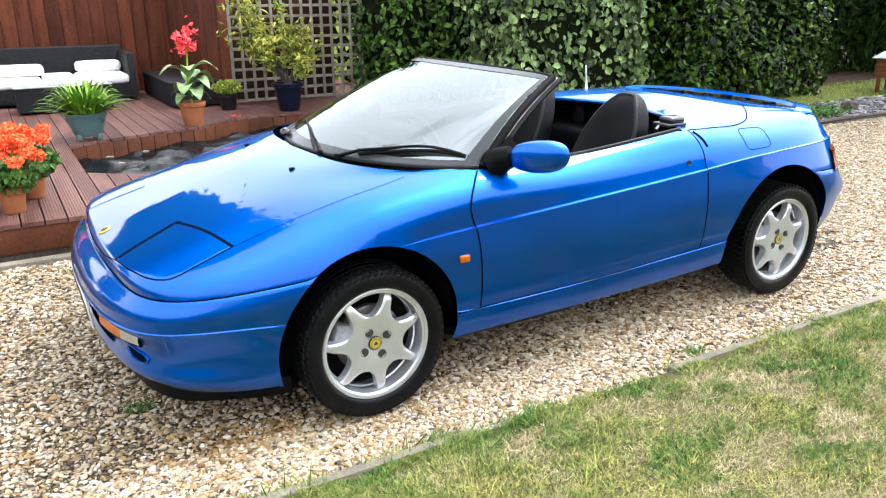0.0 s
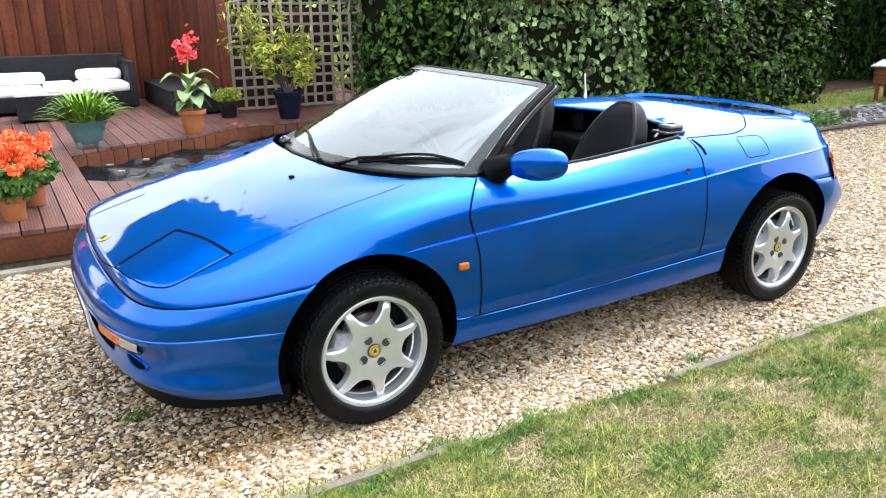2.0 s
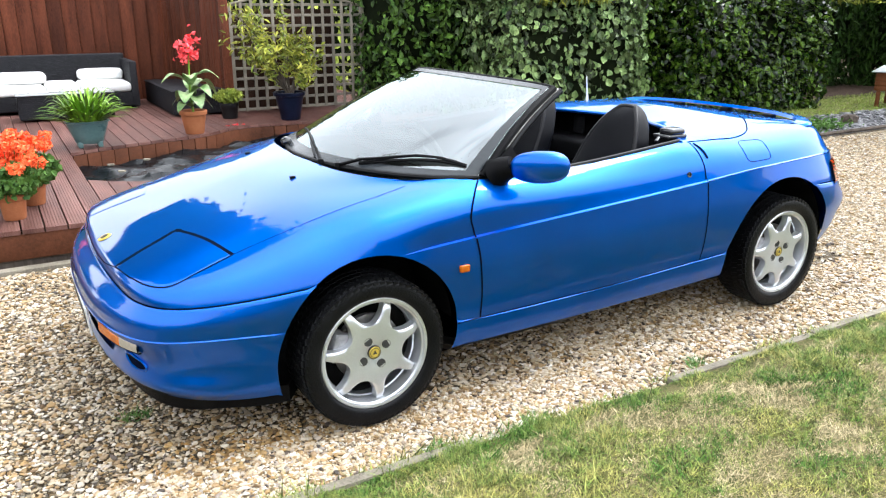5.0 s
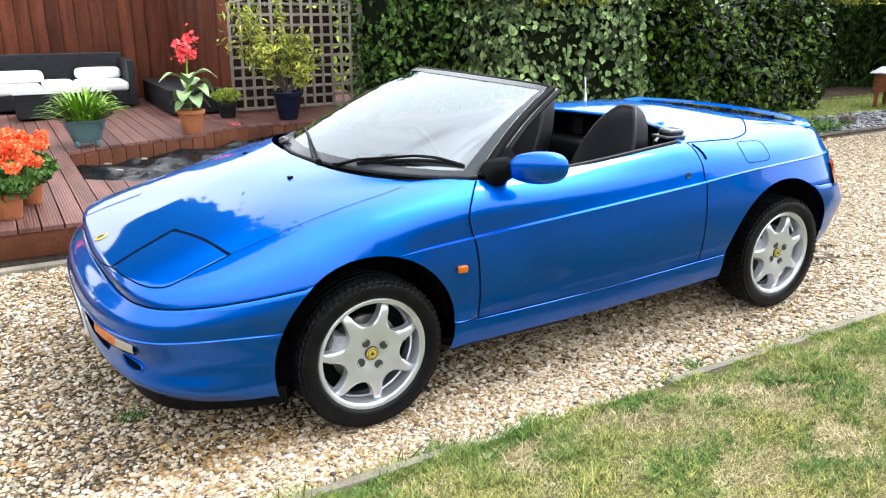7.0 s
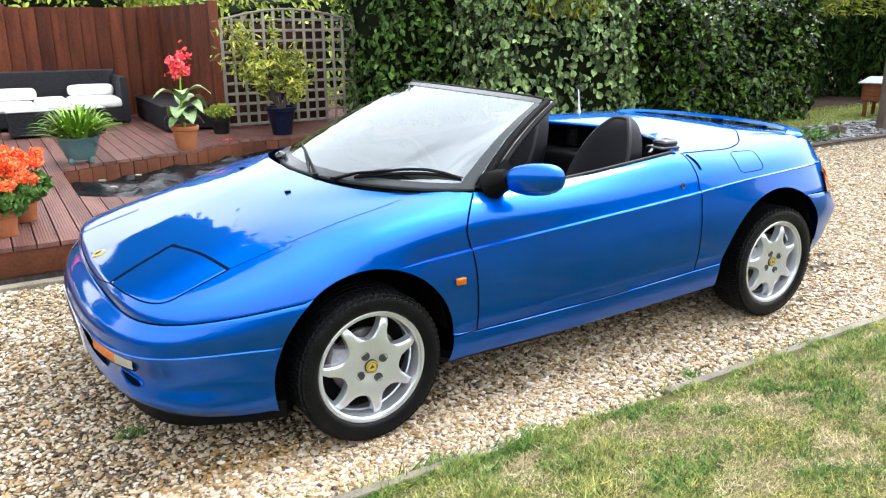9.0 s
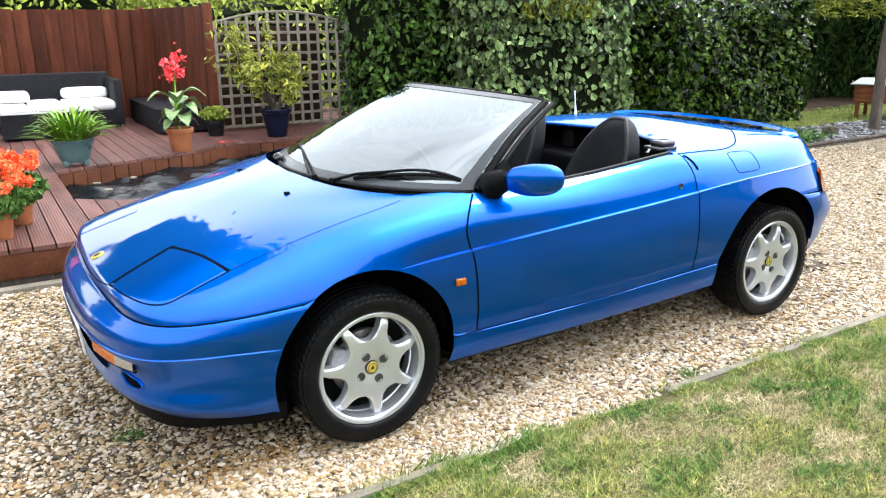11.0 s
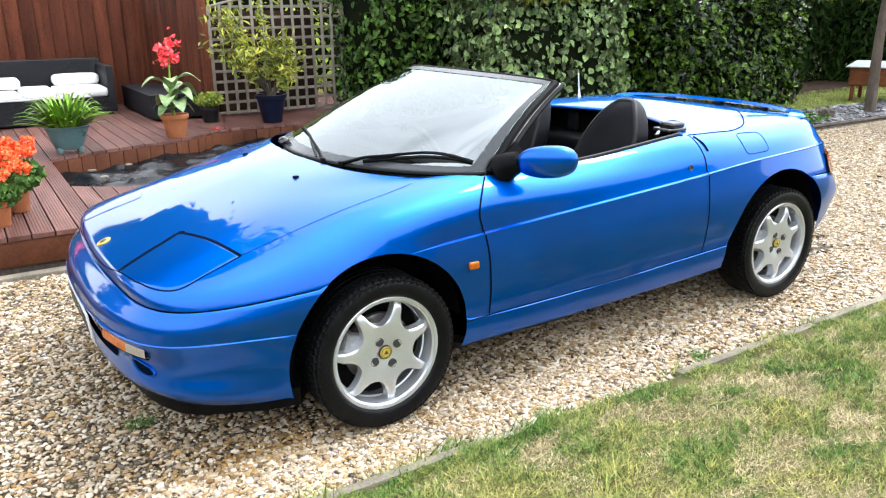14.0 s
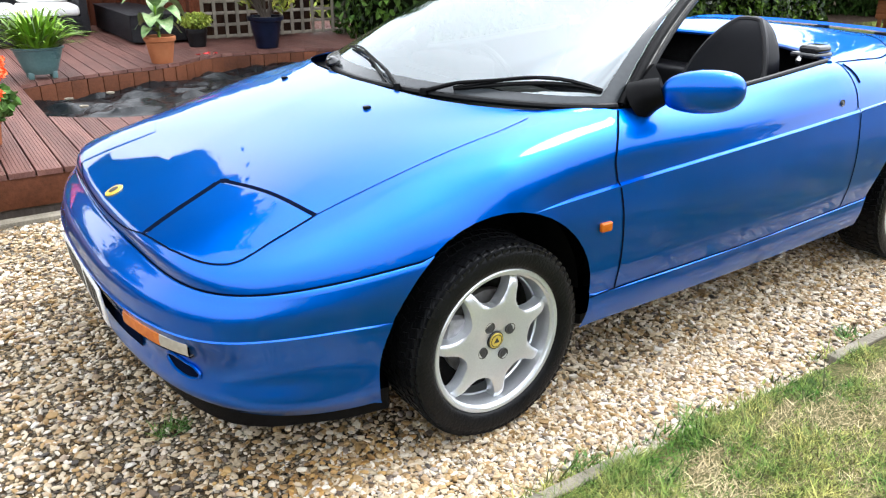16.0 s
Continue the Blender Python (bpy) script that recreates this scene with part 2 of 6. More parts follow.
def sheet(bm, grid, close=False):
    """Faces over a grid of points (rows of equal length). Returns the rows of vertices."""
    rows = [[bm.verts.new(tuple(p)) for p in row] for row in grid]
    for a, b in zip(rows, rows[1:]):
        for k in range(len(a) - 1):
            bm.faces.new((a[k], a[k + 1], b[k + 1], b[k]))
    return rows


def thicken(bm, depth):
    """Gives an open sheet a thickness against its normals."""
    bm.normal_update()
    bmesh.ops.solidify(bm, geom=bm.faces[:], thickness=depth)

# ---- the car: body skin from longitudinal lines, left half, nose to tail ----
LINE_BOTTOM = [(1.962, 0, .19), (1.942, .35, .19), (1.878, .628, .195), (1.732, .772, .195), (1.47, .808, .175), (1.125, .802, .185), (.79, .80, .19), (.15, .80, .195), (-.48, .80, .215), (-.76, .798, .228), (-1.125, .80, .24), (-1.42, .765, .26), (-1.66, .67, .28), (-1.755, .36, .28), (-1.775, 0, .28)]
LINE_LOW = [(2.000, 0, .42), (1.983, .38, .42), (1.90, .668, .42), (1.735, .79, .428), (1.455, .825, .415), (1.125, .83, .36), (.81, .83, .306), (.15, .835, .318), (-.36, .835, .34), (-.69, .83, .352), (-1.125, .83, .37), (-1.45, .805, .39), (-1.69, .70, .41), (-1.79, .37, .41), (-1.81, 0, .41)]
LINE_BULGE = [(2.003, 0, .49), (1.989, .37, .487), (1.92, .672, .485), (1.76, .812, .488), (1.458, .836, .485), (1.125, .845, .46), (.79, .848, .41), (.15, .855, .42), (-.42, .853, .44), (-.73, .85, .46), (-1.125, .85, .47), (-1.46, .825, .49), (-1.71, .712, .49), (-1.81, .38, .49), (-1.83, 0, .49)]
LINE_SEAM = [(1.976, 0, .553), (1.961, .36, .553), (1.91, .662, .549), (1.757, .812, .545), (1.46, .835, .543), (1.125, .85, .56), (.76, .853, .53), (.15, .862, .54), (-.46, .857, .565), (-.77, .85, .58), (-1.125, .848, .60), (-1.46, .82, .60), (-1.665, .675, .558), (-1.76, .37, .552), (-1.78, 0, .552)]
LINE_CREASE = [(1.952, 0, .568), (1.943, .36, .570), (1.898, .642, .570), (1.748, .798, .577), (1.46, .816, .598), (1.125, .846, .632), (.73, .846, .641), (.15, .852, .674), (-.48, .842, .711), (-.78, .832, .731), (-1.125, .815, .742), (-1.40, .778, .746), (-1.575, .672, .736), (-1.675, .36, .735), (-1.695, 0, .735)]
LINE_FLANK = [(1.935, 0, .579), (1.927, .36, .583), (1.883, .622, .587), (1.728, .757, .603), (1.46, .766, .654), (1.125, .790, .725), (.72, .808, .752), (.15, .803, .760), (-.48, .795, .80), (-.78, .776, .812), (-1.125, .757, .820), (-1.385, .718, .822), (-1.545, .635, .815), (-1.635, .36, .81), (-1.655, 0, .81)]
LINE_BELT = [(1.915, 0, .587), (1.908, .36, .593), (1.865, .60, .600), (1.705, .695, .620), (1.45, .675, .695), (1.115, .69, .795), (.665, .752, .832), (.22, .745, .822), (-.45, .735, .884), (-.76, .69, .886), (-1.11, .668, .887), (-1.33, .658, .885), (-1.50, .595, .872), (-1.595, .34, .862), (-1.615, 0, .860)]
HOOD_LINES = [
    [(1.86, 0, .6105), (1.852, .30, .6155), (1.79, .50, .632), (1.64, .54, .672), (1.43, .50, .737), (1.19, .52, .792), (.93, .64, .838)],
    [(1.79, 0, .6405), (1.775, .20, .645), (1.72, .30, .661), (1.60, .30, .706), (1.44, .28, .757), (1.27, .28, .806), (1.07, .40, .843)],
    [(1.72, 0, .6685), (1.70, 0, .676), (1.65, 0, .6945), (1.55, 0, .7305), (1.44, 0, .768), (1.30, 0, .812), (1.115, 0, .847)]]
DECK_LINES = [
    [(-.56, .55, .886), (-.84, .51, .906), (-1.05, .49, .912), (-1.22, .47, .900), (-1.38, .40, .880), (-1.48, .23, .868), (-1.50, 0, .866)],
    [(-.70, .27, .886), (-.90, .26, .918), (-1.04, .25, .926), (-1.16, .24, .916), (-1.28, .19, .898), (-1.36, .1, .886), (-1.38, 0, .884)],
    [(-.78, 0, .886), (-.92, 0, .921), (-1.00, 0, .930), (-1.09, 0, .925), (-1.18, 0, .914), (-1.26, 0, .902), (-1.29, 0, .897)]]
PER = 8


def moved(line, shifts):
    """A body line with some of its points moved by their number."""
    return [tuple(a + b for a, b in zip(p, shifts.get(i, (0, 0, 0)))) for i, p in enumerate(line)]


LINE_BOTTOM = moved(LINE_BOTTOM, {k: (0, .014, .014) for k in (5, 6, 7, 8, 9)} | {0: (0, 0, .026), 1: (0, 0, .026), 2: (0, 0, .022), 3: (0, 0, .008)})
LINE_LOW = moved(LINE_LOW, {0: (.022, 0, .010), 1: (.022, .006, .010), 2: (.019, .020, .012), 3: (.018, .028, .011), 4: (.012, .030, .008), 5: (.012, .026, .008)})
LINE_BULGE = moved(LINE_BULGE, {0: (.001, 0, 0), 1: (-.001, 0, 0), 2: (-.006, .003, 0), 3: (-.003, .003, 0), 4: (.012, .026, .006), 5: (.012, .024, .008)})
LINE_SEAM = moved(LINE_SEAM, {0: (-.024, 0, -.012), 1: (-.024, -.006, -.012), 2: (-.014, -.015, -.023), 3: (-.006, -.010, -.013), 4: (.010, .018, .003), 5: (.012, .022, .008)})
LINE_CREASE = moved(LINE_CREASE, {0: (-.012, 0, -.004), 1: (-.012, -.002, -.004), 2: (-.004, -.004, -.010), 3: (-.003, -.005, -.006), 4: (.010, .013, .005), 5: (.010, .013, -.018), 6: (0, 0, -.004)})
HOOD_LINES[0] = moved(HOOD_LINES[0], {2: (0, 0, .004), 3: (0, 0, .007), 4: (0, 0, .008), 5: (0, 0, .006)})
HOOD_LINES[1] = moved(HOOD_LINES[1], {2: (0, 0, .001), 3: (0, 0, .002), 4: (0, 0, .003), 5: (0, 0, .002)})
LINE_FLANK = moved(LINE_FLANK, {2: (0, .002, -.004), 3: (0, .010, -.003), 4: (.004, .032, .006), 5: (.004, .040, .009), 6: (0, .020, .003), 7: (0, .013, 0), 8: (0, .012, 0), 9: (0, .010, 0), 10: (0, .006, 0)})


def run(line, front=True, rear=True, calm=16):
    """A line's samples, mirrored across the middle where it starts or ends there, and calmed along its length."""
    flip = lambda p: (p[0], -p[1], p[2])
    mf, mr = front and line[1][1] > 0, rear and line[-2][1] > 0
    p = spline(line, PER, flip(line[1]) if mf else None, flip(line[-2]) if mr else None)
    for _ in range(calm):
        a = p[1] * [1, -1, 1] if mf else 2 * p[0] - p[1]
        b = p[-2] * [1, -1, 1] if mr else 2 * p[-1] - p[-2]
        q = np.vstack([a, p, b])
        p = q[:-2] * .25 + q[1:-1] * .5 + q[2:] * .25
    return p


def between(rows, per):
    """Smooth rows between rows of samples."""
    cols = [spline([r[i] for r in rows], per) for i in range(len(rows[0]))]
    return [np.array([c[k] for c in cols]) for k in range(len(cols[0]))]


side_lines = [run(x) for x in (LINE_BOTTOM, LINE_LOW, LINE_BULGE, LINE_SEAM, LINE_CREASE, LINE_FLANK, LINE_BELT)]
low_in = side_lines[1].copy()
low_w = np.clip((low_in[:, 0:1] + 1.2) / .2, 0, 1)
low_in[:, :2] *= 1 + np.array([.0012, .0045]) * low_w
low_in[:, 2:] -= .003 * low_w
middle = between([side_lines[1], side_lines[2], side_lines[3], side_lines[4]], 6)

# the front bumper's rounded shoulder stands proud of the wing above it
tang = np.gradient(middle[12][:, :2], axis=0)
away = np.stack([tang[:, 1], -tang[:, 0], np.zeros(len(tang))], 1)
away /= np.linalg.norm(away, axis=1)[:, None]
away[np.sum(away[:, :2] * (middle[12][:, :2] - [.6, 0]), axis=1) < 0] *= -1
proud = np.clip((middle[12][:, 0:1] - 1.14) / .2, 0, 1) + np.clip((-middle[12][:, 0:1] - 1.10) / .2, 0, 1)
UPZ = np.array([0, 0, 1.0])
# the front valance is hollowed below the lip and flares out again into a chin
low_row = side_lines[0]
chin = np.clip((low_row[:, 0:1] - 1.42) / .30, 0, 1)
swell = np.array([0, .006, 0]) * np.minimum(1, low_row[:, 1:2] * 4) * (1 - chin)
lower = between([low_row, low_row * .80 + low_in * .20 + swell * .6 + away * .024 * chin, low_row * .45 + low_in * .55 + swell - away * .010 * chin, low_in], 5)
shoulder = [middle[12], middle[12] - away * .0025 * proud + UPZ * .0035 * proud, middle[12] - away * .0055 * proud + UPZ * .0052 * proud, middle[12] - away * .012 * proud + UPZ * .0055 * proud]
mid_top = [middle[12 + j] - away * .007 * proud * (1 - j / 6) ** 1.0 for j in range(len(middle) - 12)]
rise = np.maximum(.002, mid_top[1][:, 2:] - mid_top[0][:, 2:])
seam_strip = [shoulder[2] + UPZ * .0008 * proud] + [mid_top[0] + (mid_top[1] - mid_top[0]) * (h / rise) + away * .0015 * proud for h in (.005, .010)]
thin = np.where(mid_top[0][:, 0:1] > 0, np.clip((mid_top[0][:, 1:2] - .12) / .40, .28, 1), 1)
seam_strip = [seam_strip[0]] + [seam_strip[0] + (r - seam_strip[0]) * thin for r in seam_strip[1:]]
ledge = side_lines[4].copy()
fade = np.clip((1.03 - ledge[:, 0]) / .12, 0, 1) * np.clip((ledge[:, 0] + 1.64) / .12, 0, 1)
ledge[:, 1] *= 1 - 0.0150 * fade
ledge[:, 2] += 0.0040 * fade
upper = between([ledge, side_lines[5], side_lines[6]], 6)
NF, NR = 6 * PER + 1, 8 * PER
# in front of the doors and behind them the flank runs on smoothly over the bonnet and the rear deck
fore = between([ledge[:NF], side_lines[5][:NF], side_lines[6][:NF]] + [run(x, True, False, 10) for x in HOOD_LINES], 6)
aft = between([ledge[NR:], side_lines[5][NR:], side_lines[6][NR:]] + [run(x, False, True, 10) for x in DECK_LINES], 6)
for grid in (fore, aft):
    for _ in range(10):
        old = [g.copy() for g in grid]
        for i in range(1, len(grid) - 1):
            grid[i][1:-1] = old[i][1:-1] * .4 + .15 * (old[i - 1][1:-1] + old[i + 1][1:-1] + old[i][:-2] + old[i][2:])
        grid[-1][1:-1] = old[-1][1:-1] * .5 + .25 * (old[-1][:-2] + old[-1][2:])
for k in range(13):
    # the door's rows meet both neighbours without a step
    step_f, step_r = fore[k][-1] - upper[k][NF - 1], aft[k][0] - upper[k][NR]
    for j in range(NF, NR):
        a, b = max(0, 1 - (j - NF + 1) / 10), max(0, 1 - (NR - j) / 10)
        upper[k][j] += step_f * a * a * (3 - 2 * a) + step_r * b * b * (3 - 2 * b)
    upper[k][:NF] = fore[k]
    upper[k][NR:] = aft[k]
# ahead of the wheel the crease dies away into a smooth round
ease = np.clip((ledge[:NF, 0:1] - 1.14) / .16, 0, 1)
band = [r[:NF] for r in mid_top] + fore[1:]
for _ in range(26):
    old = [g.copy() for g in band]
    for i in range(2, 16):
        band[i] = old[i] + ease * (.25 * (old[i - 1] + old[i + 1]) - .5 * old[i])
for j in range(2, 7):
    mid_top[j][:NF] = middle[12 + j][:NF] = band[j]
ledge[:NF] = ledge[:NF] * (1 - ease) + band[6] * ease
fore[0] = ledge[:NF].copy()
for k in range(1, len(fore)):
    fore[k] = band[6 + k]
for k in range(13):
    upper[k][:NF] = fore[k]
hood, deck = fore[12:], aft[12:]


side_bm = bmesh.new()
sheet(side_bm, lower + middle[1:] + upper)
SIDE = BVHTree.FromBMesh(side_bm)
side_bm.free()
ARCHES = ((1.150, .285, .350), (-1.045, .285, .385))


def skin(grid, arches=False, lo=None, hi=None):
    """One half's panel as a bmesh: a part of a grid by its sample numbers, with the wheel openings cut round."""
    bm = bmesh.new()
    rows = [r[lo:hi] for r in grid]
    sheet(bm, rows)
    if arches:
        whole = BVHTree.FromBMesh(bm)
        for ax, az, ar in ARCHES:
            for f in [f for f in bm.faces if all((v.co.x - ax) ** 2 + (v.co.z - az) ** 2 < ar * ar for v in f.verts)]:
                bm.faces.remove(f)
            for v in [v for v in bm.verts if not v.link_faces]:
                bm.verts.remove(v)
            for v in bm.verts:
                d = Vector((v.co.x - ax, 0, v.co.z - az))
                if d.length < ar and d.length > 1e-4:
                    k = d.normalized() * ar
                    v.co.x, v.co.z = ax + k.x, az + k.z
                    met = whole.ray_cast(Vector((v.co.x, 2, v.co.z)), Vector((0, -1, 0)))[0] or SIDE.ray_cast(Vector((v.co.x, 2, v.co.z)), Vector((0, -1, 0)))[0]
                    if met:
                        v.co.y = met.y
    return bm


def join(*bms):
    """One bmesh out of several."""
    out = bms[0]
    for b in bms[1:]:
        me = bpy.data.meshes.new("joined")
        b.to_mesh(me)
        out.from_mesh(me)
        bpy.data.meshes.remove(me)
        b.free()
    bmesh.ops.remove_doubles(out, verts=out.verts[:], dist=0.0004)
    return out


def cut(bm, x, keep_front):
    """Cuts a panel at a plane across the car and keeps one side."""
    bmesh.ops.bisect_plane(bm, geom=bm.verts[:] + bm.edges[:] + bm.faces[:], plane_co=(x, 0, 0), plane_no=(1, 0, 0),
                           clear_inner=keep_front, clear_outer=not keep_front)
    return bm


def mirrored(bm):
    c = bm.copy()
    for v in c.verts:
        v.co.y = -v.co.y
    bmesh.ops.reverse_faces(c, faces=c.faces[:])
    return c


def both(bm):
    return join(bm, mirrored(bm))


car = thing("car", "metallic blue open two-seat sports car on the gravel drive", "car")
DOOR_FRONT, DOOR_REAR = 0.712, -0.488


# bumpers and valances
front_bumper = part("front_bumper", both(cut(join(skin(lower + [side_lines[1]], True), skin(middle[:13], True), skin(shoulder, True)), 1.13, True)), PAINT, car)
part("bumper_gap", both(cut(skin(seam_strip, True), 1.345, True)), GAP, car, "dark gap above the bumper")
rear_bumper = part("rear_bumper", both(cut(join(skin(lower + [side_lines[1]], True), skin(middle[:13], True), skin(shoulder, True)), -1.05, False)), PAINT, car)
part("bumper_gap", both(cut(skin(seam_strip, True), -1.30, False)), GAP, car, "dark gap above the bumper")
for sgn in (1, -1):
    side = (lambda b: b) if sgn > 0 else mirrored
    f = join(skin(mid_top, True), skin([middle[-1], ledge], True), skin(upper, True))
    cut(f, 1.13, True)
    g = cut(cut(join(skin(middle, True), skin([middle[-1], ledge], True), skin(upper, True)), 1.13, False), DOOR_FRONT, True)
    part("front_wing", side(join(f, g)), PAINT, car)
    part("door", side(cut(cut(join(skin(middle), skin([middle[-1], ledge]), skin(upper)), DOOR_FRONT, False), DOOR_REAR, True)), PAINT, car)
    q = cut(join(skin(mid_top, True), skin([middle[-1], ledge], True), skin(upper, True)), -1.05, False)
    q2 = cut(cut(join(skin(middle, True), skin([middle[-1], ledge], True), skin(upper, True)), -1.05, True), DOOR_REAR, False)
    part("rear_wing", side(join(q, q2)), PAINT, car)
    part("sill", side(cut(cut(skin(lower + [side_lines[1]], True), 1.13, False), -1.05, True)), PAINT, car)
bonnet = part("bonnet", both(skin(hood)), PAINT, car)
tonneau = part("tonneau_cover", both(skin(deck)), PAINT, car)
bpy.context.view_layer.update()

# a lookup of the whole outer skin, to lay lids, seams and badges on it
look_bm = both(join(skin(lower + [side_lines[1]]), skin(middle), skin([middle[-1], ledge]), skin(upper), skin(hood), skin(deck)))
bmesh.ops.recalc_face_normals(look_bm, faces=look_bm.faces[:])
SKIN = BVHTree.FromBMesh(look_bm)
look_bm.free()


def on_skin(p, lift=0.0):
    q, n, _, _ = SKIN.find_nearest(Vector(p))
    if n.dot(q - Vector((0, 0, .45))) < 0:
        n = -n
    return q + n * lift, n


def ribbon(bm, points, width, lift=0.0012, per=8):
    """A thin strip on the body along a smooth line."""
    line = spline(points, per)
    pts = [on_skin(p, lift) for p in line]
    rows = []
    for i, (q, n) in enumerate(pts):
        t = (pts[min(i + 1, len(pts) - 1)][0] - pts[max(i - 1, 0)][0]).normalized()
        s = n.cross(t).normalized() * width / 2
        a, _ = on_skin(q + s, lift)
        b, _ = on_skin(q - s, lift)
        rows.append([a, b])
    sheet(bm, rows)


for sgn in (1, -1):
    m = lambda pts: [(x, y * sgn, z) for x, y, z in pts]
    # pop-up headlamp lid; flat dark strips paint the shade of its recess
    A, B, C, D = (1.912, .385, .589), (1.682, .320, .675), (1.577, .674, .657), (1.812, .695, .594)
    bm = bmesh.new()
    ribbon(bm, m([A, ((A[0] + B[0]) / 2, (A[1] + B[1]) / 2, .64), (B[0] + .016, B[1] + .006, B[2])]), 0.024 if sgn > 0 else 0.0012)
    ribbon(bm, m([(B[0] + .020, B[1] + .008, B[2]), (B[0] + .002, B[1] + .010, B[2]), (B[0] - .004, B[1] + .030, B[2])]), 0.020 if sgn > 0 else 0.0012)
    ribbon(bm, m([(B[0] + .006, B[1] - .004, B[2]), ((B[0] + C[0]) / 2 - .003, (B[1] + C[1]) / 2, .66), C]), 0.013 if sgn > 0 else 0.0012)
    ribbon(bm, m([C, ((C[0] + D[0]) / 2, .692, .63), (1.785, .705, .61), (1.84, .665, .60), ((A[0] + D[0]) / 2 + .020, .575, .60), A]), 0.005)
    part("headlamp_recess", bm, GAP if sgn > 0 else PAINT, car, "gap round the headlamp lid, its recess shade painted as strips")
    bm = bmesh.new()
    edge = np.vstack([spline(m([A, ((A[0] + B[0]) / 2, (A[1] + B[1]) / 2, .64), B]), 6)[:-1], spline(m([B, ((B[0] + C[0]) / 2 - .003, (B[1] + C[1]) / 2, .66), C]), 6)[:-1],
                      spline(m([C, ((C[0] + D[0]) / 2, .692, .63), (1.785, .705, .61), (1.84, .665, .60), ((A[0] + D[0]) / 2 + .020, .575, .60), A]), 6)])
    mid_lid = edge[:-1].mean(axis=0)
    sheet(bm, [[on_skin(mid_lid + (p - mid_lid) * k, h)[0] for p in edge] for k, h in ((1.0, -.004), (.996, -.0012), (.988, .0006), (.97, .0010))] + [[on_skin(mid_lid + (p - mid_lid) * k, .0010)[0] for p in edge] for k in (.9, .7, .45, .2, .01)])
    part("headlamp_lid", bm, PAINT, car)
    # shut lines of the wing, door and quarter
    bm = bmesh.new()
    ribbon(bm, m([(1.577, .674, .657), (1.44, .675, .70), (1.12, .69, .795), (1.027, .692, .825), (.934, .682, .842)]), 0.0022)
    ribbon(bm, m([(.66, .752, .832), (.70, .79, .79), (.742, .825, .72), (.728, .845, .65), (.712, .85, .56), (.700, .845, .42), (.695, .832, .31)]), 0.007)
    ribbon(bm, m([(-.452, .735, .884), (-.478, .79, .80), (-.487, .84, .715), (-.489, .857, .56), (-.489, .845, .44), (-.489, .832, .345)]), 0.006)
    ribbon(bm, m([(-.49, .842, .712), (-.78, .832, .732), (-1.125, .815, .743), (-1.40, .778, .747), (-1.56, .68, .738)]), 0.0045)
    ribbon(bm, m([(.80, .833, .307), (.15, .836, .319), (-.36, .836, .341), (-.66, .832, .352)]), 0.005)
    part("shut_line", bm, GAP, car, "dark shut lines between panels")

bm = bmesh.new()
ribbon(bm, [(1.912, -.385, .589), (1.942, -.22, .572), (1.954, 0, .565), (1.942, .22, .572), (1.912, .385, .589)], 0.004)
part("shut_line", bm, GAP, car, "dark shut line at the bonnet's front edge")


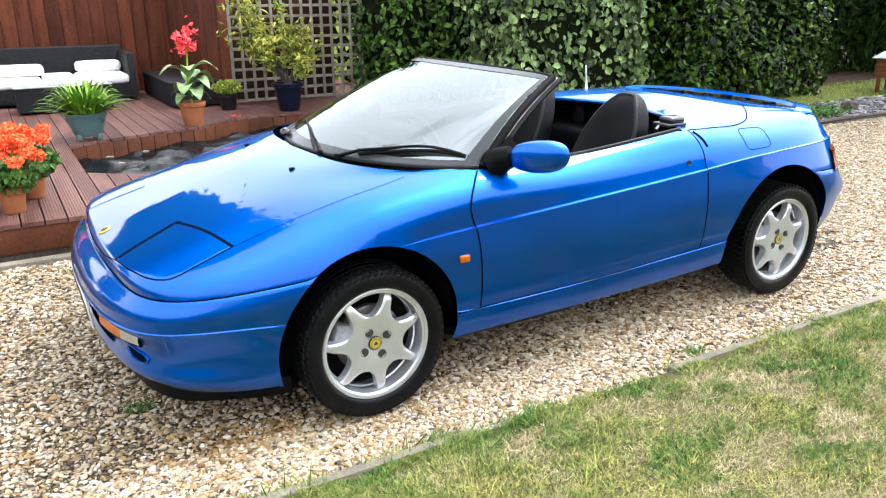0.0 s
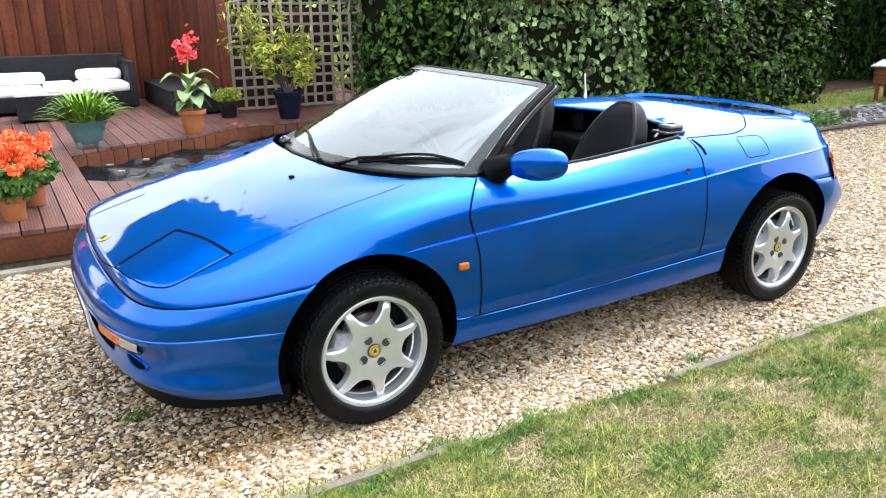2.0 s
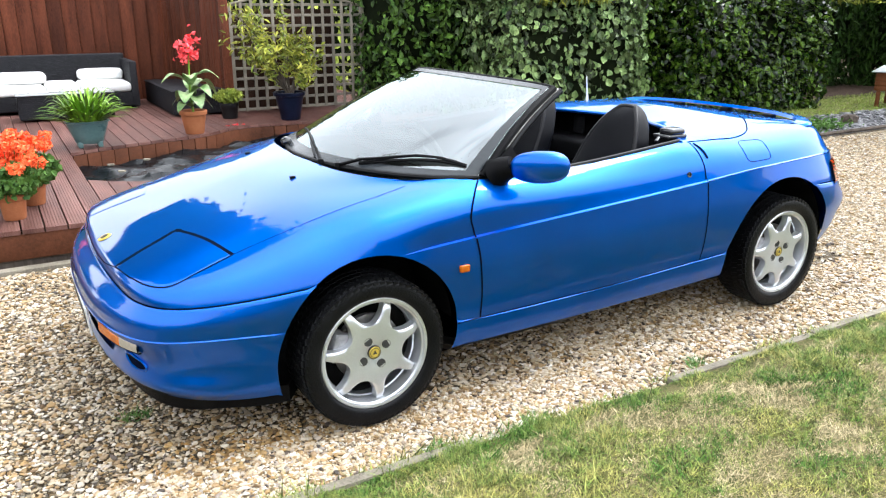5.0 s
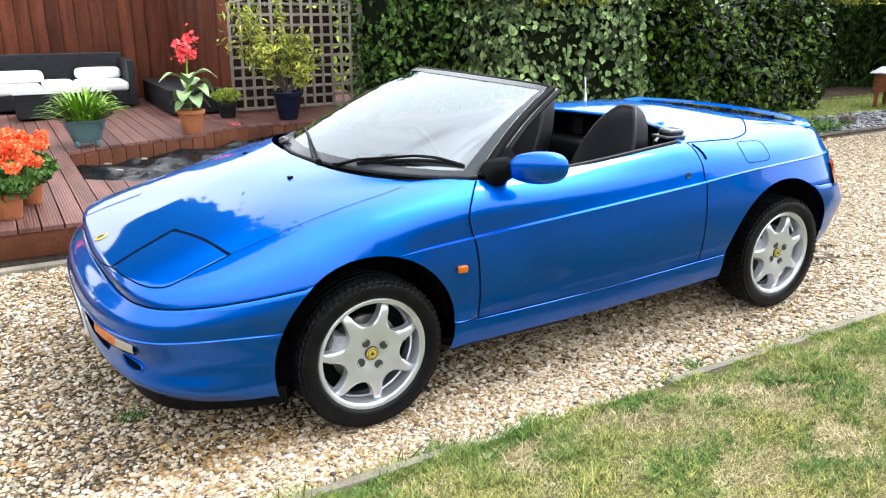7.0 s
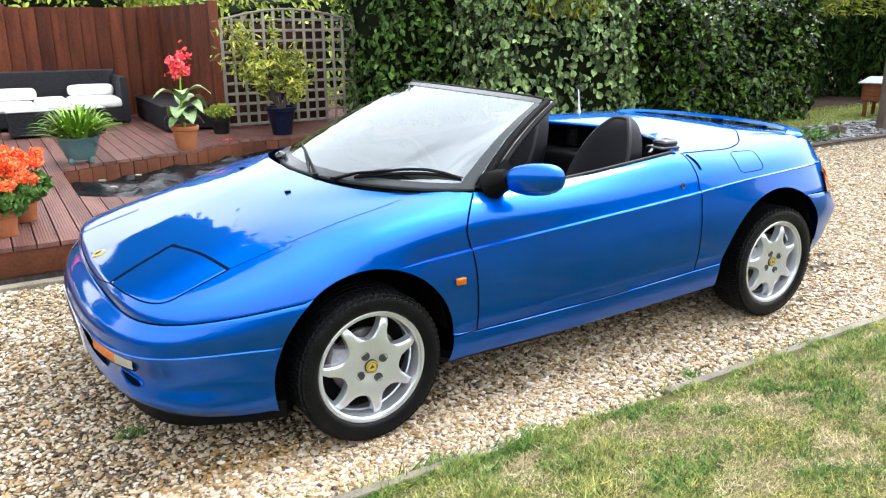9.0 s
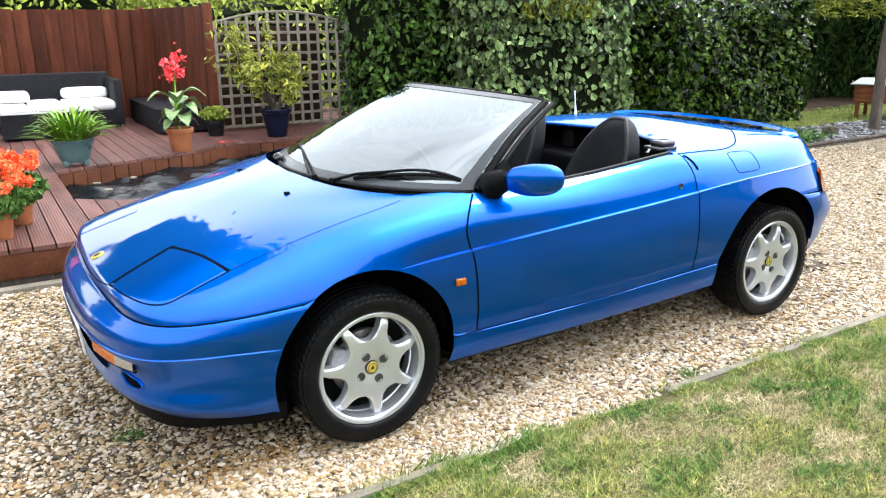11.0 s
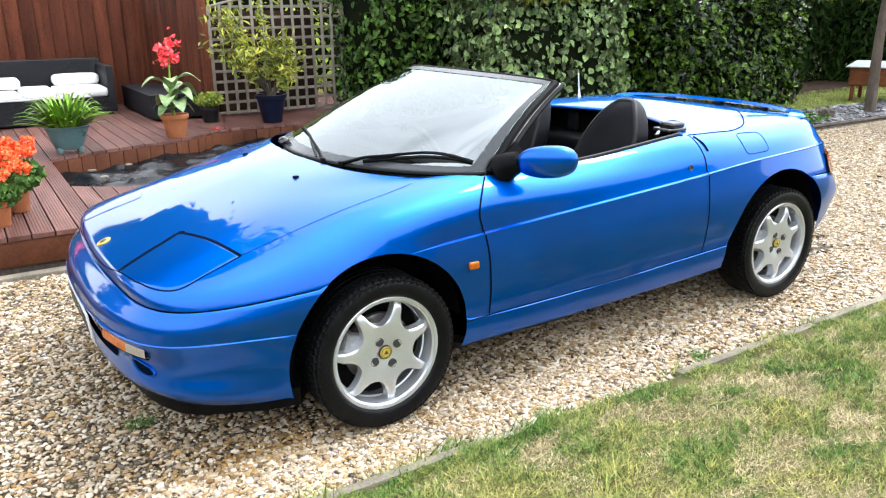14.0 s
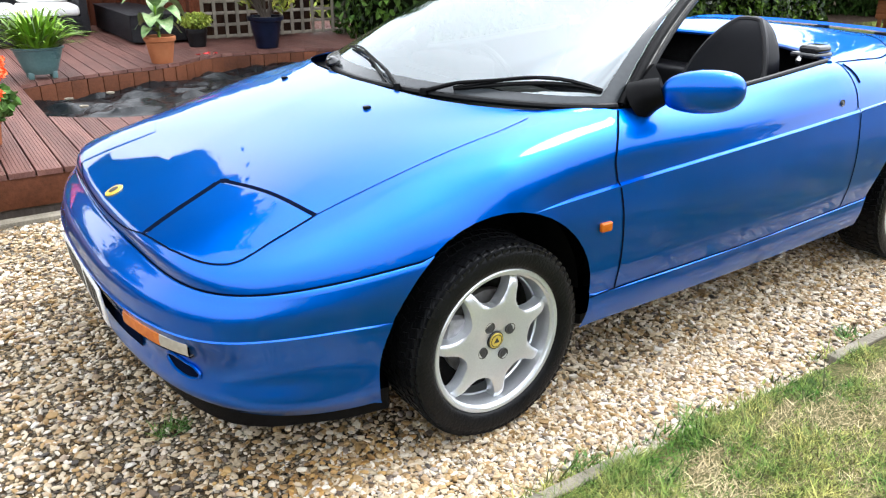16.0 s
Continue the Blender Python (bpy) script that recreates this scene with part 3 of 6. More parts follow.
# ---- wheels ----
def wheel(x, y, z, out, steer=0):
    """A tyre on a seven-spoke alloy wheel with its brake; out is +1 on the left side."""
    m = pose(x, y, z, 0, 0, steer) @ (pose(0, 0, 0, -90, 0, 0) if out > 0 else pose(0, 0, 0, 90, 0, 0))
    R = 0.2755
    mr = m @ Matrix.Diagonal((1.01, 1.01, 1.0, 1.0))
    hub = new("wheel")
    hub.parent = car
    bm = bmesh.new()
    prof = [(.196, -.085), (.205, -.100), (.235, -.105), (.262, -.098), (R - .006, -.080), (R, -.060), (R + .001, 0), (R, .060), (R - .006, .080),
            (.262, .0875), (.245, .0905), (.226, .089), (.214, .084), (.208, .076)]
    pts = [(p[0], p[1]) for p in spline([(a, b, 0) for a, b in prof], 3)]
    lathe(bm, pts, 96, m)
    part("tyre", bm, RUBBER, hub)
    # tread blocks
    bm = bmesh.new()
    for k in range(64):
        for zz in (-.0885, .081):
            box(bm, (R - .018, -.0112, zz - .0072), (R - .0050, .0112, zz + .0072), 0, m @ Matrix.Rotation(2 * math.pi * (k + .25) / 64, 4, "Z") @ Matrix.Rotation(.12, 4, "X"))
        for j, zz in enumerate((-.066, -.036, 0, .036, .066)):
            a = 2 * math.pi * (k + (j % 2) * .5) / 64
            box(bm, (R - .004, -.011, zz - .012), (R + .0035, .011, zz + .012), 0, m @ Matrix.Rotation(a, 4, "Z") @ Matrix.Rotation(.3 * (1 if j > 2 else -1), 4, "X"))
    part("tread", bm, RUBBER, hub, smooth=False)
    bm = bmesh.new()
    lathe(bm, [(.150, -.09), (.1835, -.085), (.1825, -.010), (.1780, .004), (.1785, .018), (.1825, .022), (.1830, .044), (.1865, .060), (.188, .070), (.1935, .074), (.1955, .0800), (.2045, .0815), (.2090, .077), (.206, .071), (.198, .069)], 72, mr)
    part("rim", bm, ALLOY, hub)
    bm = bmesh.new()
    lathe(bm, [(.05, -.03), (.150, -.032), (.172, -.028), (.1838, -.022)], 48, mr)
    part("rim_barrel", bm, TRIM, hub, "near-black disc inside the rim behind the spokes")
    bm = bmesh.new()
    n, r0, r1 = 7, .026, .190
    radii = [.026, .045, .062, .078, .092, .1045] + [.106 + .041 * (i / 9) ** 2 for i in range(10)] + [.155, .164, .172, .179, .185, .190]
    turn = radians(-32)
    for s in range(n):
        grid = []
        for r in radii:
            open_u = max(0.0, (r - .106) / (r1 - .106))
            w = (math.pi / n) * (.68 * (1 - (1 - min(1, open_u / .48)) ** 2) ** .5 + .18 * max(0, open_u - .3) / .7 - .04 * max(0, (open_u - .85) / .15) ** 2 if open_u > 0 else 0.0)
            a0, a1 = turn + 2 * math.pi * s / n + w, turn + 2 * math.pi * (s + 1) / n - w
            h = .068 - .007 * math.exp(-((r - .02) / .03) ** 2) + .004 * math.sin(min(1, max(0, (r - .03) / .16)) * math.pi) - .016 * max(0, (r - .155) / .035) ** 2
            row = []
            for k in range(9):
                v = k / 8
                edge = .005 * (abs(2 * v - 1) ** 4 if open_u > 0 else 0) * min(1, open_u * 6)
                a = a0 + (a1 - a0) * v
                row.append((r * math.cos(a), r * math.sin(a), h - edge))
            grid.append(row)
        sheet(bm, grid)
    bmesh.ops.remove_doubles(bm, verts=bm.verts[:], dist=.0006)
    bm.normal_update()
    for f in bm.faces:
        if f.normal.z < 0:
            f.normal_flip()
    rim = [e for e in bm.edges if e.is_boundary]
    ex = bmesh.ops.extrude_edge_only(bm, edges=rim)
    for v in [g for g in ex["geom"] if isinstance(g, bmesh.types.BMVert)]:
        v.co.z -= .034
    bmesh.ops.transform(bm, matrix=mr, verts=bm.verts[:])
    part("spokes", bm, ALLOY, hub, "silver seven-spoke alloy centre")
    for k in range(4):
        a = radians(28 + 90 * k)
        bm = bmesh.new()
        mm = m @ pose(.052 * math.cos(a), .052 * math.sin(a), 0)
        lathe(bm, [(.0001, .0700), (.0070, .0700), (.0085, .0690), (.0125, .0688), (.0145, .0698), (.0158, .0703), (.0166, .066)], 20, mm)
        # the dark colour paints the shade of the bolt's hole
        part("wheel_bolt", bm, BAR_DARK, hub, "wheel bolt with the shade of its recess painted dark")
    bm = bmesh.new()
    mc = m @ Matrix.Diagonal((.80, .80, 1.0, 1.0))
    lathe(bm, [(.0285, .050), (.0285, .0655), (.0265, .0685), (.0001, .0695)], 32, mc)
    cap = part("centre_cap", bm, YELLOW, hub, "yellow centre cap with a dark emblem")
    bm = bmesh.new()
    lathe(bm, [(.0235, .0660), (.0232, .0694), (.0205, .0697), (.0202, .0660)], 28, mc)
    lathe(bm, [(.0130, .0660), (.0130, .0702), (.0001, .0702)], 3, mc @ Matrix.Rotation(.5, 4, "Z"))
    lathe(bm, [(.0312, .052), (.0312, .0662), (.0287, .0668), (.0286, .052)], 28, mc)
    part("emblem", bm, BAR_DARK, cap)
    bm = bmesh.new()
    lathe(bm, [(.06, .012), (.128, .012), (.128, -.008), (.06, -.008)], 48, m)
    part("brake_disc", bm, STEEL, hub)
    bm = bmesh.new()
    box(bm, (.075, -.055, -.03), (.150, .055, .040), .010, m @ Matrix.Rotation(radians(-14 if out > 0 else 194), 4, "Z"))
    part("brake_caliper", bm, CALIPER, hub)
    return hub


FRONT_Y, REAR_Y = 0.7800, 0.7400
wheel(1.150, FRONT_Y, .273, 1, 1)
wheel(1.150, -FRONT_Y, .273, -1, 1)
wheel(-1.088, REAR_Y, .283, 1)
wheel(-1.088, -REAR_Y, .283, -1)

# ---- underbody, wheel boxes and cabin tub ----
bm = bmesh.new()
lip = spline(LINE_BOTTOM, 4, (1.925, -.35, .19), (-1.755, -.36, .28))
tuck = lambda p: .80 if abs(p[0] - 1.150) < .31 or abs(p[0] + 1.045) < .42 else .965
ring = [(p[0] * .985, p[1] * tuck(p), p[2] + .02) for p in lip]
ring2 = [(p[0] * .985, p[1] * tuck(p), p[2] - .012 - .032 * min(1, max(0, (p[0] - 1.30) / .14)) - .020 * min(1, max(0, (p[0] - 1.70) / .15))) for p in lip]
ring3 = [(p[0] * .93, p[1] * .8, .11 if p[0] > 0 else .14) for p in lip]
mid = [(p[0] * .93, 0, .11 if p[0] > 0 else .14) for p in lip]
sheet(bm, [ring, ring2, ring3, mid])
part("underbody", both(bm), TRIM, car, "black plastic lip and underbody")
for ax, az, ar in ARCHES:
    for sgn in (1, -1):
        bm = bmesh.new()
        rows = []
        for yy in (.842, .775, .56, .50):
            row = []
            for k in range(33):
                a = radians(4 + 172 * k / 32)
                r = ar - .002 if yy > .83 else ar + .012
                row.append((ax + r * math.cos(a), yy * sgn, az + r * math.sin(a)))
            rows.append(row)
        sheet(bm, rows[1:])
        cen = bm.verts.new((ax, .50 * sgn, az))
        edge = [v for v in bm.verts if abs(abs(v.co.y) - .50) < 1e-4 and v is not cen]
        edge.sort(key=lambda v: math.atan2(v.co.z - az, v.co.x - ax))
        for a, b in zip(edge, edge[1:]):
            bm.faces.new((a, b, cen))
        part("wheel_box", bm, CARPET, car, "black wheel housing")

bm = bmesh.new()
tub = [[(.66, y, .80), (.60, y, .25), (-.55, y, .22), (-.76, y, .50), (-.80, y, .872)] for y in (-.70, -.3, 0, .3, .70)]
sheet(bm, tub)
part("cabin_floor", bm, CARPET, car)
for sgn in (1, -1):
    bm = bmesh.new()
    box(bm, (-.84, .665 * sgn - .012, .20), (-.44, .665 * sgn + .012, .872), .01)
    part("cabin_side_panel", bm, CARPET, car, "black lining beside the seat")
    bm = bmesh.new()
    belt = [p for p in side_lines[6] if -.47 < p[0] < .68]
    sheet(bm, [[(p[0], p[1] * sgn, p[2] - .001) for p in belt], [(p[0], (p[1] - .030) * sgn, p[2] + .006) for p in belt],
               [(p[0], (p[1] - .055) * sgn, p[2] - .005) for p in belt], [(p[0], (p[1] - .075) * sgn, p[2] - .10) for p in belt],
               [(p[0], .68 * sgn, .25) for p in belt]])
    part("door_card", bm, TRIM, car, "black door trim")
    bm = bmesh.new()
    tube(bm, [(p[0], (p[1] - .012) * sgn, p[2] + .004) for p in belt if -.44 < p[0] < .50], .009, 8)
    part("belt_seal", bm, RUBBER, car, "black window seal along the door top")
    bm = bmesh.new()
    tube(bm, [(p[0], (p[1] - .003) * sgn, p[2] + .001) for p in belt if .10 < p[0] < .50], .0022, 6)
    part("belt_trim", bm, STEEL, car, "thin bright strip under the seal")
    # folded roof latch on the door's rear top corner
    bm = bmesh.new()
    box(bm, (-.492, .645 * sgn - .050, .884), (-.372, .645 * sgn + .050, .904), .009, seg=3)
    box(bm, (-.480, .655 * sgn - .040, .900), (-.388, .655 * sgn + .040, .930), .014, seg=4)
    tube(bm, [(-.40, .63 * sgn, .893), (-.37, .64 * sgn, .885), (-.345, .65 * sgn, .872)], .010, 8)
    part("roof_latch", bm, GLOSS_BLACK, car, "glossy black roof latch cover")

# tonneau lip and rear bulkhead detail
bm = bmesh.new()
front_edge = [np.array(r[0]) for r in deck]
tube(bm, [(p[0] + .004, p[1], p[2] - .004) for p in front_edge] + [(p[0] + .004, -p[1], p[2] - .004) for p in front_edge[-2::-1]], .011, 8)
part("tonneau_lip", bm, PAINT, car)
bm = bmesh.new()
box(bm, (-.80, -.66, .60), (-.62, .66, .735), .03, seg=4)
part("rear_shelf", bm, BOLSTER, car, "padded black shelf behind the seats")
bm = bmesh.new()
box(bm, (-.760, -.405, .745), (-.735, -.320, .850), .012)
box(bm, (-.750, -.385, .858), (-.725, -.345, .880), .006)
part("belt_guide", bm, BOLSTER, car, "black seat-belt guide on the bulkhead")


def seat(y, back_x):
    """A leather bucket seat with its tall rounded backrest."""
    def half_width(u):
        w = .235 * (1 - .36 * max(0, (u - .10) / .90) ** 1.3)
        return w * max(.012, 1 - ((u - .58) / .421) ** 2.1) ** .5 if u > .58 else w

    def depth(u):
        d = .085 - .03 * u
        return d * max(.05, 1 - ((u - .80) / .201) ** 2.2) ** .5 if u > .80 else d

    s = new("seat")
    s.parent = car
    # backrest: outline tapering to a rounded top
    bm = bmesh.new()
    rows = []
    for i in range(33):
        u = 1 - (1 - i / 32) ** 1.5
        z = .42 + .585 * u
        half = half_width(u)
        cx = back_x - .265 * u
        thick = depth(u)
        row = []
        for k in range(24):
            a = 2 * math.pi * k / 24
            ca, sa = math.cos(a), math.sin(a)
            row.append((cx + thick * math.copysign(abs(sa) ** .6, sa) + (.02 * abs(ca) ** 4 if sa > 0 else 0), y + half * math.copysign(abs(ca) ** .7, ca), z))
        rows.append(row + [row[0]])
    sheet(bm, rows)
    bmesh.ops.remove_doubles(bm, verts=bm.verts[:], dist=.0005)
    bmesh.ops.holes_fill(bm, edges=[e for e in bm.edges if e.is_boundary], sides=60)
    back = part("backrest", bm, LEATHER, s)
    bm = bmesh.new()
    for off in (-1, 1):
        line = []
        for i in range(14):
            u = i / 13
            z = .44 + .52 * u
            half = half_width(u)
            line.append((back_x - .265 * u + depth(u) * .9, y + off * half * .62, z))
        tube(bm, line, .005, 6)
    part("piping", bm, LEATHER, back)
    bm = bmesh.new()
    rim = []
    for i in range(27):
        u = .06 + .925 * math.sin(math.pi * i / 26)
        rim.append((back_x - .265 * u + depth(u) * .72, y + half_width(u) * .92 * (1 if i < 13 else -1 if i > 13 else 0), .42 + .585 * u))
    tube(bm, spline(rim, 2), .011, 8)
    part("bolster", bm, BOLSTER, back, "rounded bolster along the backrest edge")
    bm = bmesh.new()
    box(bm, (-.20, y - .25, .30), (.36, y + .25, .44), .05, seg=4)
    part("cushion", bm, LEATHER, s)
    bm = bmesh.new()
    box(bm, (-.15, y - .2, .20), (.30, y + .2, .31), .02)
    part("runner", bm, TRIM, s)


seat(.37, -.19)
seat(-.37, -.22)
bm = bmesh.new()
box(bm, (-.50, -.09, .24), (.45, .09, .50), .03)
part("centre_tunnel", bm, TRIM, car)
# dashboard
bm = bmesh.new()
prof = [(.34, .45), (.33, .66), (.37, .74), (.46, .785), (.62, .80), (.95, .80)]
rows = [[(x + (.10 if abs(y) < .5 else 0) * (1 if x > .6 else 0), y, z) for x, z in prof] for y in np.linspace(-.69, .69, 9)]
sheet(bm, rows)
part("dashboard", bm, TRIM, car)
bm = bmesh.new()
box(bm, (.36, -.56, .74), (.56, -.20, .835), .03, seg=4)
part("instrument_hood", bm, TRIM, car)
# steering wheel on the far (right) side
bm = bmesh.new()
sw = pose(.26, -.37, .70, 0, -66, 0)
lathe(bm, [(.178 + .014 * math.cos(a), .014 * math.sin(a)) for a in [2 * math.pi * k / 10 for k in range(11)]], 48, sw)
swheel = part("steering_wheel", bm, LEATHER, car)
bm = bmesh.new()
lathe(bm, [(.0001, .012), (.055, .008), (.065, -.015), (.04, -.04), (.035, -.2)], 24, sw)
for a in (0, 120, 240):
    box(bm, (.04, -.016, -.010), (.172, .016, .002), .004, sw @ Matrix.Rotation(radians(a + 90), 4, "Z"))
part("steering_hub", bm, TRIM, swheel)

# ---- windscreen ----
BASE_LEFT, BASE_MID = Vector((.648, .730, .838)), Vector((1.085, 0, .850))
TOP_LEFT, TOP_MID = Vector((.205, .572, 1.133)), Vector((.258, 0, 1.150))


def screen(u, v, lift=0.0):
    """A point of the windscreen: u across from -1 to 1 (left is 1), v up from 0 to 1."""
    a = abs(u)
    ang = a * math.pi / 2
    blend = lambda mid_, end: Vector((mid_.x + (end.x - mid_.x) * (1 - math.cos(ang)) ** .92, end.y * math.sin(ang * .98) / math.sin(math.pi / 2 * .98) * (1 if u > 0 else -1), mid_.z + (end.z - mid_.z) * a * a))
    lo, hi = blend(BASE_MID, BASE_LEFT), blend(TOP_MID, TOP_LEFT)
    p = lo.lerp(hi, v)
    bow = .022 * math.sin(math.pi * v)
    return p + Vector((.5 * bow, 0, .85 * bow)) + Vector((.5, 0, .85)) * lift


def screen_sheet(bm, u0, u1, v0, v1, nu=40, nv=16, lift=0.0):
    sheet(bm, [[screen(u0 + (u1 - u0) * k / nu, v0 + (v1 - v0) * i / nv, lift) for k in range(nu + 1)] for i in range(nv + 1)])


windscreen = new("windscreen")
windscreen.parent = car
bm = bmesh.new()
screen_sheet(bm, -1, 1, 0, 1, 56, 18)
pane = part("pane", bm, GLASS, windscreen, "clear windscreen glass mirroring the bright sky")
bm = bmesh.new()
W = .105
screen_sheet(bm, W - 1, 1 - W, .950, 1, 40, 2, .002)
screen_sheet(bm, W - 1, 1 - W, 0, .055, 40, 2, .002)
screen_sheet(bm, 1 - W, 1, 0, 1, 6, 18, .002)
screen_sheet(bm, -1, W - 1, 0, 1, 6, 18, .002)
part("frit_band", bm, FRIT, windscreen, "black band round the glass edge")
bm = bmesh.new()
for sgn in (1, -1):
    pillar = [screen(sgn, v / 12) + Vector((-.020, .004 * sgn, -.006)) for v in range(13)]
    tube(bm, pillar, .016, 10)
tube(bm, [screen(-1 + 2 * k / 40, 1) + Vector((-.010, 0, .000)) for k in range(41)], .008, 10)
part("windscreen_frame", bm, TRIM, windscreen, "black windscreen pillars and top rail")
for sgn in (1, -1):
    bm = bmesh.new()
    tube(bm, [screen(sgn, v / 12) + Vector((-.040, .008 * sgn, -.008)) for v in range(13)], .004, 8)
    part("pillar_trim", bm, STEEL, windscreen, "thin bright pillar edge")
    bm = bmesh.new()
    tube(bm, [screen(sgn, v / 12) + Vector((-.055, .002 * sgn, -.016)) for v in range(13)], .013, 8)
    part("pillar_seal", bm, RUBBER, windscreen)
bm = bmesh.new()
base_line = [screen(-1 + 2 * k / 40, 0) for k in range(41)]
tube(bm, [p + Vector((.010 * (1 - abs(-1 + 2 * k / 40)), 0, -.004)) for k, p in enumerate(base_line)], .010, 8)
part("scuttle_seal", bm, RUBBER, windscreen)
bm = bmesh.new()
box(bm, (.20, -.11, 1.045), (.225, .11, 1.105), .012, seg=3)
tube(bm, [(.22, 0, 1.09), (.26, 0, 1.13)], .012, 8)
part("rear_view_mirror", bm, TRIM, windscreen)


def wiper(pivot_u, tip_u, tip_v, v0, stout=1.0):
    """A wiper lying low on the glass: arm and ribbed blade."""
    w = new("wiper")
    w.parent = car
    bm = bmesh.new()
    a0 = screen(pivot_u, -.02, .012)
    mid_u = pivot_u + (tip_u - pivot_u) * .55
    a1 = screen(mid_u, v0 + (tip_v - v0) * .5 + .055, .030)
    tube(bm, [a0, a0.lerp(a1, .3) + Vector((0, 0, .012)), a1], [.008, .006, .004], 8)
    part("arm", bm, TRIM, w)
    bm = bmesh.new()
    u_a, u_b = pivot_u + (tip_u - pivot_u) * .12, tip_u
    n = 14
    pts = [screen(u_a + (u_b - u_a) * k / n, v0 + (tip_v - v0) * k / n + .06 * math.sin(math.pi * k / n), .006) for k in range(n + 1)]
    tube(bm, pts, .007 * stout, 6)
    bow = [screen(u_a + (u_b - u_a) * k / n, v0 + (tip_v - v0) * k / n + .06 * math.sin(math.pi * k / n), .008 + .018 * math.sin(math.pi * k / n)) for k in range(n + 1)]
    tube(bm, bow, .006 * stout, 6)
    part("blade", bm, RUBBER, w)
    bm = bmesh.new()
    lathe(bm, [(.0001, .012), (.010, .010), (.012, .002), (.013, -.01)], 20, Matrix.Translation(a0))
    part("pivot_cap", bm, TRIM, w)


wiper(.30, .89, .085, .03)
wiper(.20, -.36, .12, .0, .6)
bm = bmesh.new()
q = screen(-.24, .0, .02)
lathe(bm, [(.0001, .016), (.02, .013), (.031, .003), (.032, -.010), (.02, -.016)], 24, Matrix.Translation(q) @ pose(0, 0, 0, 0, 25, 0) @ Matrix.Diagonal((.75, 1.2, 1, 1)))
part("scuttle_cap", bm, GLOSS_BLACK, car, "rounded black cover at the windscreen foot")


# ---- smaller parts of the body ----
def mirror_part(sgn, back=0.0):
    w = new("door_mirror")
    w.parent = car
    w.location = (-back, back * .6, -back * .3)
    bm = bmesh.new()
    # shell: a rounded pod, longer across than high
    rows = []
    for i in range(25):
        u = i / 24
        s = max(.0, 1 - abs(2 * u - 1) ** (3.0 if u > .5 else 4.4)) ** .5 * (.80 + .20 * min(1, u * 2.2))
        row = []
        for k in range(24):
            a = 2 * math.pi * k / 24
            ca, sa = math.cos(a), math.sin(a)
            row.append((.535 - .100 * u + .056 * s * math.copysign(abs(ca) ** .8, ca), sgn * (.802 + .190 * u), .877 + .016 * u + .061 * s * math.copysign(abs(sa) ** .82, sa)))
        rows.append(row + [row[0]])
    sheet(bm, rows)
    bmesh.ops.remove_doubles(bm, verts=bm.verts[:], dist=.0004)
    part("mirror_shell", bm, PAINT, w)
    bm = bmesh.new()
    foot = spline([(.575, .742 * sgn, .842), (.562, .772 * sgn, .862), (.540, .803 * sgn, .878)], 4)
    tube(bm, foot, list(np.linspace(.060, .040, len(foot))), 16)
    part("mirror_foot", bm, TRIM, w, "black plastic mirror foot")
    bm = bmesh.new()
    tri = [(.640, .742 * sgn, .836), (.48, .742 * sgn, .832), (.463, .728 * sgn, .893), (.485, .712 * sgn, .938)]
    vs = [bm.verts.new(p) for p in tri]
    bm.faces.new(vs)
    thicken(bm, .02)
    part("mirror_sail", bm, TRIM, w, "black quarter panel at the pillar foot")


